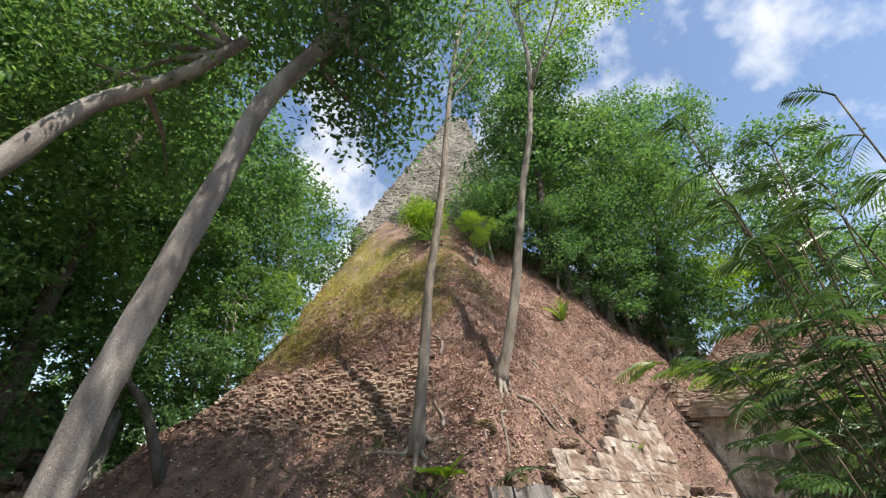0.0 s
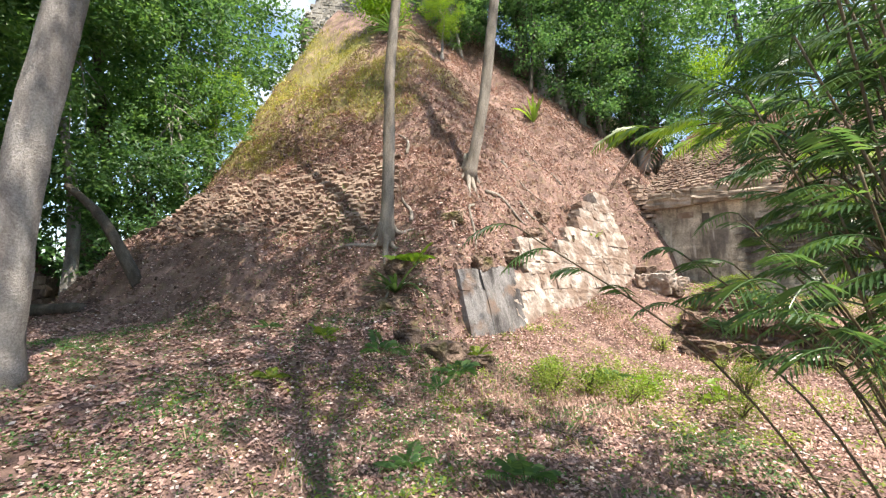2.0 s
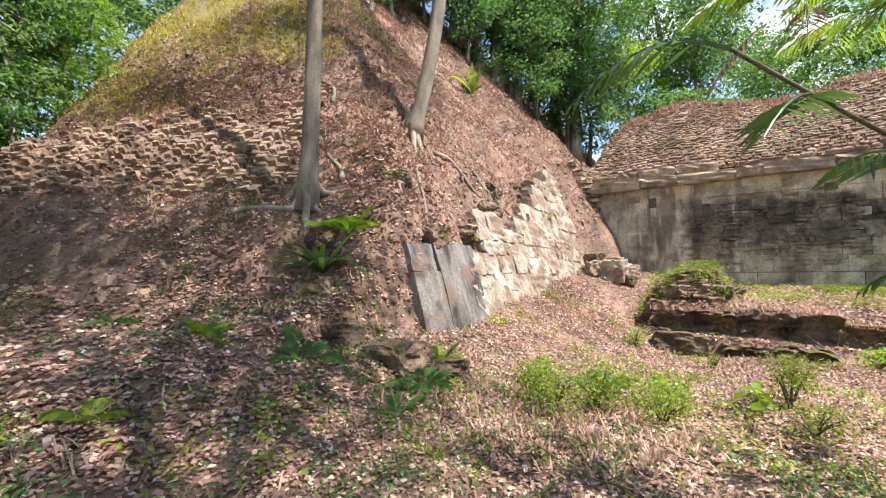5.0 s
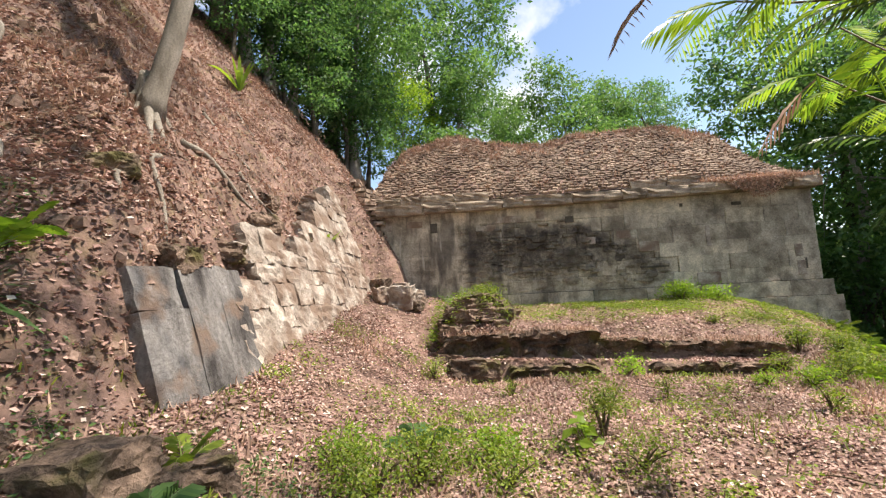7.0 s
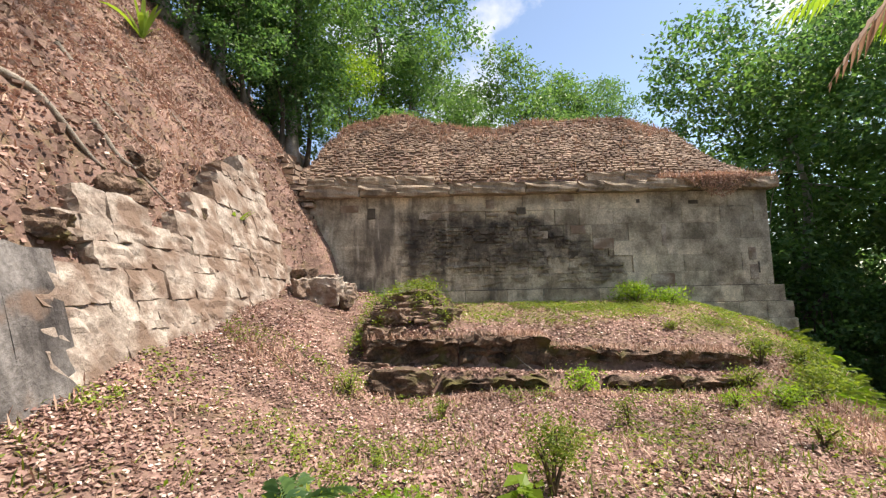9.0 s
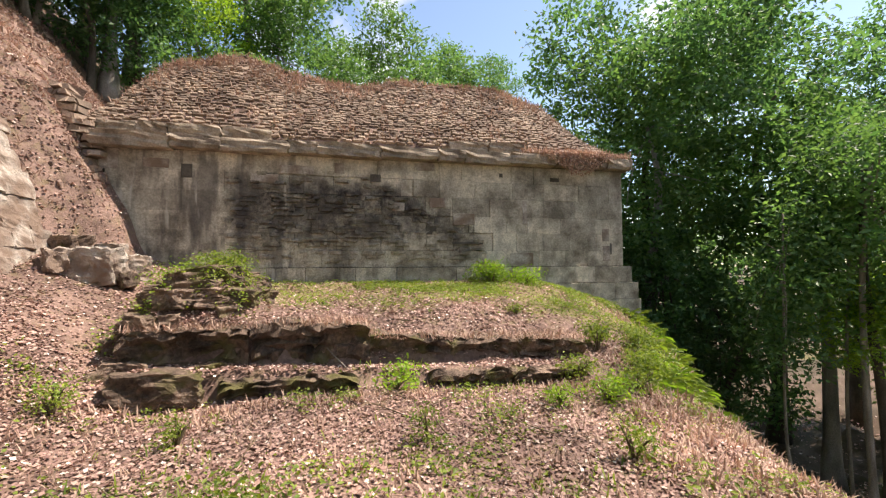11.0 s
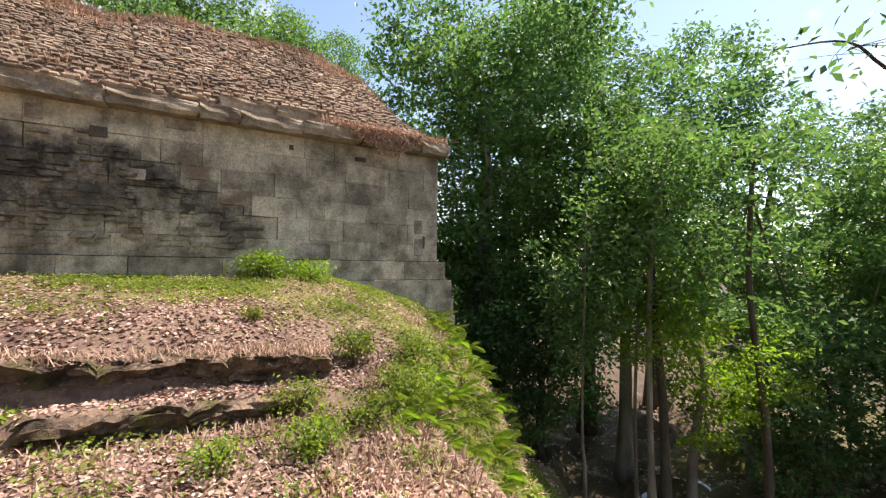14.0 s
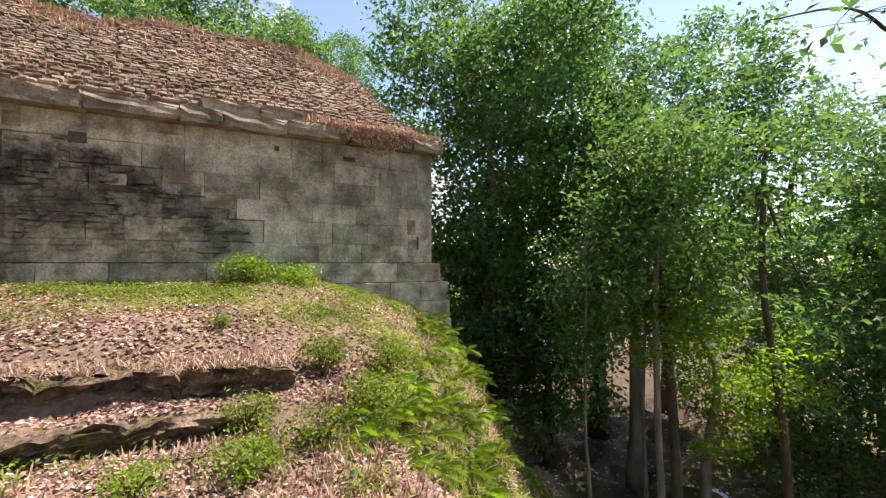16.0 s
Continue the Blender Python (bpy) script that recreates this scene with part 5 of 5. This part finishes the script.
for i, (x, y, n, s) in enumerate(((-5.54, 5.8, 5, 0.55), (-6.13, 4.33, 6, 0.7), (-5.06, 4.52, 5, 0.45), (-6.73, 3.69, 6, 0.55), (-5.3, 5.2, 6, 0.8), (-4.18, 7.47, 8, 0.75), (-3.3, 1.9, 5, 0.5), (-3.9, 3.1, 6, 0.5), (-2.9, 3.6, 7, 0.6), (-6.0, 2.6, 5, 0.5), (-8.2, 3.4, 5, 0.5))):
    fern("palm_seedling", on_ground(x, y, 0.0), n, s * 0.75, M_WEED if i % 3 == 0 else M_LEAF, 40 + i, "small green palm seedling rising from the leaf litter", "palm seedlings", category="seedling")
for i, (x, y, w, h, n, lf, m) in enumerate(((-2.25, 7.75, 0.3, 0.62, 1500, 0.035, M_WEED), (-4.3, 6.2, 0.45, 0.4, 1600, 0.04, M_WEED), (-4.0, 6.7, 0.4, 0.5, 1300, 0.045, M_WEED), (-4.7, 6.5, 0.35, 0.35, 900, 0.04, M_LEAF_BRIGHT), (-3.4, 7.2, 0.3, 0.3, 600, 0.05, M_LEAF_BRIGHT), (-3.3, 6.5, 0.32, 0.3, 700, 0.04, M_WEED), (-2.1, 7.0, 0.4, 0.25, 900, 0.035, M_WEED), (-4.42, 10.6, 0.22, 0.35, 400, 0.04, M_WEED), (-1.0, 11.15, 0.3, 0.25, 500, 0.06, M_LEAF_BRIGHT), (1.76, 15.3, 0.45, 0.5, 1300, 0.07, M_LEAF_BRIGHT), (2.6, 15.2, 0.4, 0.3, 900, 0.06, M_LEAF_BRIGHT), (-4.3, 13.4, 0.45, 0.3, 1300, 0.045, M_LEAF_BRIGHT), (-3.4, 13.2, 0.4, 0.3, 900, 0.05, M_WEED),
                                                  (2.42, 12.0, 0.3, 0.5, 1100, 0.05, M_WEED), (1.52, 11.1, 0.28, 0.35, 700, 0.045, M_WEED), (1.48, 10.3, 0.35, 0.25, 900, 0.045, M_LEAF_BRIGHT), (0.78, 10.2, 0.2, 0.25, 400, 0.04, M_LEAF_BRIGHT), (2.1, 10.6, 0.3, 0.3, 700, 0.045, M_WEED), (2.9, 11.3, 0.4, 0.35, 1300, 0.05, M_WEED), (3.3, 12.2, 0.3, 0.35, 900, 0.05, M_WEED), (1.33, 12.8, 0.16, 0.16, 300, 0.04, M_WEED), (-0.9, 9.6, 0.18, 0.3, 300, 0.04, M_WEED), (0.7, 8.8, 0.2, 0.35, 350, 0.04, M_WEED), (-3.1, 9.9, 0.16, 0.28, 260, 0.04, M_WEED))):
    shrub("weed_bush", on_ground(x, y, 0.0), w, h, n, lf, m, 200 + i, "low yellow-green weed bush growing through leaf litter", "weed bushes")
# large-leaved weed
bw = thing("broadleaf_weed", on_ground(-2.49, 7.37), "broad-leaved bright green weed in the litter", "plant")
r5 = np.random.default_rng(2)
bp0 = np.array(on_ground(-2.49, 7.37))
for i in range(16):
    at = bp0 + np.array([r5.uniform(-0.15, 0.15), r5.uniform(-0.15, 0.15), r5.uniform(0.08, 0.33)])
    v, f = leaves(at[None], 0.16, r5, width=1.6, flat=0.3)
    v2, f2 = tube([bp0, (bp0 + at) / 2, at], [0.005, 0.004, 0.003], 4)
    part("leaf", mesh("leaf", *join((v, f), (v2, f2)), M_LEAF_BRIGHT), bw)
# ferns over the crumbling bank
rb = random.Random(31)
for i in range(92):
    s = rb.uniform(0, 1)
    y = 10.4 + 5.2 * s
    xe = float(np.interp(y, [8.5, 11, 13, 16], [2.5, 3.4, 5.2, 6.6]))
    x = xe + rb.uniform(-1.0, 0.75) - 0.1
    fern("bank_fern", on_ground(x, y), rb.choice((5, 6, 7)), rb.uniform(0.25, 0.55), M_WEED if i % 3 else M_LEAF_BRIGHT, 300 + i, "bright green fern hanging on the crumbling bank", "ferns on the bank", up=0.7)
# ridge shrub and trees on the mound
rx, ry = -15.6, 11.3
shrub("ridge_shrub", on_ground(rx, ry), 1.3, 2.7, 4200, 0.14, M_LEAF_BRIGHT, 70, "bright green shrub on the ridge of the mound")
strap_plant("ridge_yucca", on_ground(rx + 0.5, ry - 0.2, 0.3), 24, 1.5, 0.05, M_PALM, 9, "drooping strap-leaved plant under the ridge shrub", up=0.5)

# ---- ground litter, straw, twigs ----
rl = np.random.default_rng(17)


def scatter(n, x0, x1, y0, y1, keep):
    x, y = rl.uniform(x0, x1, n), rl.uniform(y0, y1, n)
    k4 = rl.uniform(0, 1, n) < keep(x, y)
    return x[k4], y[k4]


def litter(name, n, x0, x1, y0, y1, size, keep, mat, label, flat=0.6, lift=0.012):
    x, y = scatter(n, x0, x1, y0, y1, keep)
    c = np.stack([x, y, height(x, y) + lift + rl.uniform(0, 0.02, len(x))], -1)
    v, f = leaves(c, size, rl, width=1.7, flat=flat)
    return tagged(new(name, mesh(name, v, f, mat)), label, "leaf litter", kind="stuff")


def inside(x, y):
    return 0.5 + 0.5 * sstep(-0.25, 0.15, fbm(x, y, 1.0, 3, 40))


litter("fallen_leaves", 150000, -6.6, 3.6, 0.5, 12.0, 0.044, inside, M_LITTER, "dry brown fallen leaves covering the ground")
litter("fallen_leaves", 80000, -20, -5.5, -1.0, 8.0, 0.065, inside, M_LITTER, "dry brown fallen leaves on the mound foot")
litter("fallen_leaves", 95000, -16, -6.5, 4.0, 20, 0.062, inside, M_LITTER, "dry brown fallen leaves on the pyramid slope", flat=0.5)
litter("fallen_leaves", 42000, -6.6, 6, 11.5, 16, 0.05, lambda x, y: inside(x, y) * (1 - 0.6 * grass_mask(x, y)), M_LITTER, "pale fallen leaves on the platform")

litter("fallen_leaves", 16000, 5.5, 20, 4, 22, 0.1, lambda x, y: inside(x, y) * sstep(0.5, 2.0, edge_out(x, y)), M_LITTER, "brown fallen leaves on the shaded forest floor")


def tufts(name, x, y, blades, size, mat, label, zf=height, spread=0.05):
    k5 = len(x)
    bx2 = np.repeat(x, blades) + rl.normal(0, spread, k5 * blades)
    by2 = np.repeat(y, blades) + rl.normal(0, spread, k5 * blades)
    bz = zf(bx2, by2) - 0.01
    L = size * rl.uniform(0.5, 1.3, k5 * blades)
    az, lean = rl.uniform(0, 6.28, k5 * blades), rl.uniform(0.25, 1.45, k5 * blades)
    d = np.stack([np.cos(az) * np.sin(lean), np.sin(az) * np.sin(lean), np.cos(lean)], -1)
    s = np.stack([-np.sin(az), np.cos(az), 0 * az], -1)
    p = np.stack([bx2, by2, bz], -1)
    w = (0.028 * L + 0.0022)[:, None]
    mid = p + d * (L * 0.55)[:, None]
    tip = p + d * L[:, None] - np.array([0, 0, 1.0]) * (0.25 * L * np.sin(lean))[:, None]
    v = np.stack([p - s * w, p + s * w, mid + s * w, mid - s * w, tip], 1).reshape(-1, 3)
    o = 5 * np.arange(k5 * blades)[:, None]
    f = [tuple(q) for q in (o + np.array([[0, 1, 2, 3]])).tolist()] + [tuple(q) for q in (o + np.array([[3, 2, 4]])).tolist()]
    return tagged(new(name, mesh(name, v, f, mat)), label, "grass", kind="stuff")


def low_weeds(name, n, x0, x1, y0, y1, keep, size, tall, mat, label):
    """Low broad-leaved weeds: small leaves in patches just above the ground."""
    x, y = scatter(n, x0, x1, y0, y1, keep)
    per = 9
    bx2, by2 = np.repeat(x, per) + rl.normal(0, 0.05, len(x) * per), np.repeat(y, per) + rl.normal(0, 0.05, len(x) * per)
    c = np.stack([bx2, by2, height(bx2, by2) + rl.uniform(0.0, tall, len(bx2))], -1)
    v, f = leaves(c, size, rl, width=1.3, flat=0.35)
    return tagged(new(name, mesh(name, v, f, mat)), label, "weeds", kind="stuff")


def patchy(a, b, seed, lo=0.0, hi=0.3):
    return sstep(lo, hi, fbm(a, b, 0.9, 3, seed))


low_weeds("lawn_weeds", 14000, -4.4, 6.4, 12.2, 16.0, lambda a, b: 0.15 * grass_mask(a, b) + grass_mask(a, b) * patchy(a, b, 61, -0.1, 0.25) * sstep(11.8, 15.0, b), 0.045, 0.09, M_WEED, "patches of low yellow-green weeds on the platform")
low_weeds("bank_weeds", 13000, 2.0, 7.5, 9.5, 16.5, lambda a, b: grass_mask(a, b) * patchy(a, b, 62, -0.05, 0.2) * (edge_out(a, b) > -1.3), 0.06, 0.16, M_WEED, "patches of bright weeds on the crumbling bank")
low_weeds("pile_weeds", 900, -4.8, -2.9, 12.0, 14.8, lambda a, b: 0.2 + 0.8 * patchy(a, b, 68, -0.1, 0.2), 0.05, 0.32, M_WEED, "yellow-green weeds over the collapsed stone pile")
x, y = scatter(5000, 2.0, 7.5, 8.0, 16.5, lambda a, b: 0.5 * patchy(a, b, 63, -0.1, 0.2) * (edge_out(a, b) > -1.5))
tufts("bank_straw", x, y, 6, 0.2, M_DRY, "dry brown stalks on the crumbling bank")
x, y = scatter(2600, 2.0, 7.5, 8.0, 16.5, lambda a, b: 0.8 * grass_mask(a, b) * patchy(a, b, 64, 0.0, 0.3) * (edge_out(a, b) > -1.2))
tufts("bank_grass", x, y, 6, 0.2, M_WEED, "green grass tufts on the crumbling bank")
low_weeds("shade_weeds", 9000, -11, 0.5, -0.5, 6.2, lambda a, b: 0.12 + 0.8 * patchy(a, b, 66, -0.05, 0.3), 0.04, 0.09, M_LEAF, "low green weeds among the fallen leaves in shade")
low_weeds("plaza_weeds", 8000, -6.3, 2.8, 1.5, 11.2, lambda a, b: 0.04 + 0.7 * patchy(a, b, 65, 0.12, 0.4), 0.045, 0.12, M_WEED, "scattered yellow-green weeds among the fallen leaves")
x, y = scatter(6500, -22, -9.5, 2, 11, lambda a, b: grass_mask(a, b))
tufts("slope_grass", x, y, 7, 0.22, M_GRASS_DRY, "half-dry yellow-green grass on the pyramid slope", spread=0.1)
x, y = scatter(5200, -6.5, 2.8, 0.5, 11.6, lambda a, b: 0.05 + 0.55 * sstep(0.1, 0.4, fbm(a, b, 1.6, 2, 50)))
tufts("sparse_weeds", x, y, 5, 0.13, M_WEED, "sparse green weeds in the leaf litter")
x, y = scatter(17000, -6.3, 2.8, 1.5, 11.0, lambda a, b: 0.1 + 0.9 * sstep(0.0, 0.35, fbm(a, b, 1.9, 2, 55)))
tufts("dry_straw", x, y, 6, 0.15, M_DRY, "dry reddish-brown straw and stalks in the leaf litter")
x, y = scatter(15000, -16, -6.4, 4.0, 22, lambda a, b: 0.2 + 0.8 * sstep(-0.1, 0.35, fbm(a, b, 1.5, 2, 56)))
tufts("slope_straw", x, y, 5, 0.17, M_DRY, "dry straw and exposed rootlets on the pyramid slope", spread=0.12)
x, y = scatter(900, -4.3, 2.0, 11.62, 12.1, lambda a, b: 0.35 + 0.6 * patchy(a, b, 67, -0.1, 0.2))
tufts("ledge_straw", x, y, 5, 0.13, M_DRY, "dry stalks along the lips of the ruined steps", zf=lambda a, b: np.interp(a, [-4.3, -1.35, -1.25, 2.0], [0.40, 0.40, 0.2, 0.06]), spread=0.03)
x, y = scatter(5200, -8, 5.9, 16.15, 19.5, lambda a, b: 0.12 + 0.88 * sstep(17.6, 18.6, b + 0.9 * fbm(a, b, 1.2, 2, 57)))
tufts("roof_straw", x, y, 6, 0.24, M_DRY, "dry brown weeds on the temple roof", zf=roof_z, spread=0.07)
x, y = scatter(1500, 2.8, 5.95, 15.8, 16.5, lambda a, b: 0.8 * np.exp(-((a - 4.3) / 0.9) ** 2) + 0.15)
tufts("cornice_weeds", x, y, 6, 0.22, M_DRY, "withered plants hanging over the cornice", zf=lambda a, b: 4.08 + 0 * a, spread=0.05)
# twigs and fallen sticks
rk = random.Random(3)
for i in range(26):
    x, y = rk.uniform(-5.5, 2.0), rk.uniform(3.0, 11.0)
    a, L = rk.uniform(0, 3.14), rk.uniform(0.3, 1.1)
    p = [np.array(on_ground(x + math.cos(a) * L * s, y + math.sin(a) * L * s, 0.03 + 0.06 * rk.random())) for s in (-0.5, -0.1, 0.2, 0.5)]
    v, f = tube(spline(p, 3), np.linspace(0.008, 0.003, 10), 5)
    tagged(new("twig", mesh("twig", v, f, M_CANE, True)), "thin dry twig lying on the leaf litter", "twig", "fallen twigs")
v, f = tube(spline([(-1.5, 11.35, -0.25), (-1.9, 11.75, 0.1), (-2.2, 12.0, 0.45)], 4), np.linspace(0.012, 0.008, 9), 5)
tagged(new("stick", mesh("stick", v, f, M_BARK, True)), "pale stick leaning on the ruined steps", "stick")
lz = float(height(-14.4, 0.6))
v, f = tube(spline([(-15.6, 0.1, lz + 0.12), (-14.6, 0.6, lz + 0.16), (-13.6, 1.1, lz + 0.2)], 5), np.linspace(0.16, 0.12, 11), 9, 0.12)
tagged(new("fallen_log", mesh("fallen_log", v, f, M_BARK_DARK, True)), "dark fallen log on the forest floor", "log")
v, f = tube(spline([(-13.17, 2.15, float(height(-13.17, 2.15)) - 0.2), (-14.09, 1.47, 3.04), (-15.02, 0.79, 3.98)], 5), np.linspace(0.15, 0.09, 11), 8, 0.06)
tagged(new("dead_leaning_tree", mesh("dead_leaning_tree", v, f, M_BARK_DARK, True)), "thin dark dead tree leaning at the mound foot", "tree")

# a shallow puddle on the forest floor
pa = np.linspace(0, 2 * np.pi, 40, endpoint=False)
pr = 1 + 0.5 * fbm(np.cos(pa) * 2 + 5, np.sin(pa) * 2, 1.0, 3, 95)
px, py = 12.9 + 1.2 * pr * np.cos(pa), 14.0 + 0.8 * pr * np.sin(pa)
m_water = bpy.data.materials.new("still_water")
m_water.use_nodes = True
wb = m_water.node_tree.nodes["Principled BSDF"]
wb.inputs["Base Color"].default_value = (0.05, 0.05, 0.045, 1)
wb.inputs["Roughness"].default_value = 0.06
wz = float(np.median(height(px, py))) + 0.03
tagged(new("water", mesh("water", np.stack([px, py, wz + 0 * px], -1), [tuple(range(40))], m_water)), "shallow puddle reflecting the sky on the forest floor", "puddle", kind="structure")

# a crumbling ruin far west of the path
gz = float(height(-20.5, -1.6))
ruin = thing("ruin_corner", (-20.5, -1.6, gz), "crumbling pinkish stone ruin corner far beyond the leaning tree", "ruin")
k = 420
zz = rl.uniform(0, 3.4, k)
w = 2.6 * (1 - zz / 4.6)
aa = rl.uniform(0, 6.28, k)
cs = np.stack([-20.5 + w * np.cos(aa), -1.6 + w * np.sin(aa), gz + zz], -1)
N = np.stack([np.cos(aa), np.sin(aa), 0.4 + 0 * aa], -1)
U = np.stack([-np.sin(aa), np.cos(aa), 0 * aa], -1)
v, f = stones(cs, U, np.tile([0, 0, 1.0], (k, 1)), N, np.stack([rl.uniform(0.3, 0.7, k), rl.uniform(0.2, 0.4, k), rl.uniform(0.4, 0.9, k)], -1), rl, 0.15)
part("rubble", mesh("rubble", v, f, M_RUBBLE), ruin)

# clods and small stones all over the mound's slopes
k = 7000
x, y = rl.uniform(-18, -6.4, k), rl.uniform(1.0, 21, k)
m0 = mound(x, y)
sel = (m0 > 0.7) & (m0 < 9) & (rl.uniform(0, 1, k) < 0.15 + 0.85 * sstep(-0.1, 0.3, fbm(x, y, 1.3, 2, 71)))
x, y = x[sel], y[sel]
k = len(x)
a = rl.uniform(0, 6.28, k)
U = np.stack([np.cos(a), np.sin(a), rl.uniform(-0.4, 0.4, k)], -1)
V = np.stack([-np.sin(a), np.cos(a), rl.uniform(-0.4, 0.4, k)], -1)
size = rl.uniform(0.03, 0.12, (k, 1)) * rl.uniform(0.6, 1.3, (k, 3))
v, f = stones(np.stack([x, y, height(x, y) + 0.01], -1), U, V, np.cross(U, V), size, rl, 0.2)
tagged(new("slope_clods", mesh("slope_clods", v, f, material("brown_clods", (0.30, 0.205, 0.165), (0.13, 0.085, 0.07), 2.5, 26, bump=0.6, island=0.4))), "brown clods and small stones on the mound slope", "rubble", kind="stuff")
# roots creeping over the slope
for i, (x, y, dx, dy) in enumerate(((-8.0, 6.3, -1.2, 0.9), (-7.7, 5.6, 0.9, -0.6), (-8.2, 5.6, -1.0, -0.7), (-7.5, 8.0, 0.5, -0.8), (-7.6, 8.6, 0.4, 0.9), (-9.6, 7.6, -1.4, 0.6), (-8.6, 10.2, 0.9, 1.3), (-7.6, 9.6, 0.5, 1.2), (-7.3, 7.2, 0.5, -0.5), (-9.0, 12.0, 1.0, 0.9))):
    p = [np.array(on_ground(x + dx * s + 0.12 * math.sin(5 * s + i), y + dy * s + 0.12 * math.cos(4 * s + i), 0.03)) for s in (0, 0.33, 0.66, 1.0)]
    v, f = tube(spline(p, 4), np.linspace(0.05, 0.014, 13), 6, 0.1, i)
    tagged(new("surface_root", mesh("surface_root", v, f, M_BARK, True)), "pale root creeping over the mound slope", "root", "roots on the mound")

# creeper hanging over the east end of the cornice
k = 1500
hx = 4.35 + 0.55 * rl.normal(size=k)
hang = rl.uniform(0, 1, k) ** 1.6 * 0.6 * np.exp(-((hx - 4.35) / 0.75) ** 2)
sel = (hx > 3.2) & (hx < 5.9)
c = np.stack([hx, 15.70 - 0.06 * rl.uniform(0, 1, k), 4.12 - hang], -1)[sel]
v, f = leaves(c, 0.075, rl, droop=0.5)
creeper = thing("hanging_creeper", (4.35, 15.8, 4.1), "withered creeper hanging over the cornice edge", "creeper")
part("creeper_leaves", mesh("creeper_leaves", v, f, M_DRY), creeper)
for i in range(9):
    x = 3.7 + 0.16 * i
    v, f = tube(spline([(x, 15.85, 4.1), (x + 0.05, 15.7, 4.05), (x + 0.02, 15.69, 3.95 - 0.05 * (i % 4)), (x - 0.04, 15.7, 3.75 - 0.07 * (i % 4))], 3), np.linspace(0.008, 0.003, 10), 5)
    part("creeper_stem", mesh("creeper_stem", v, f, M_CANE, True), creeper)
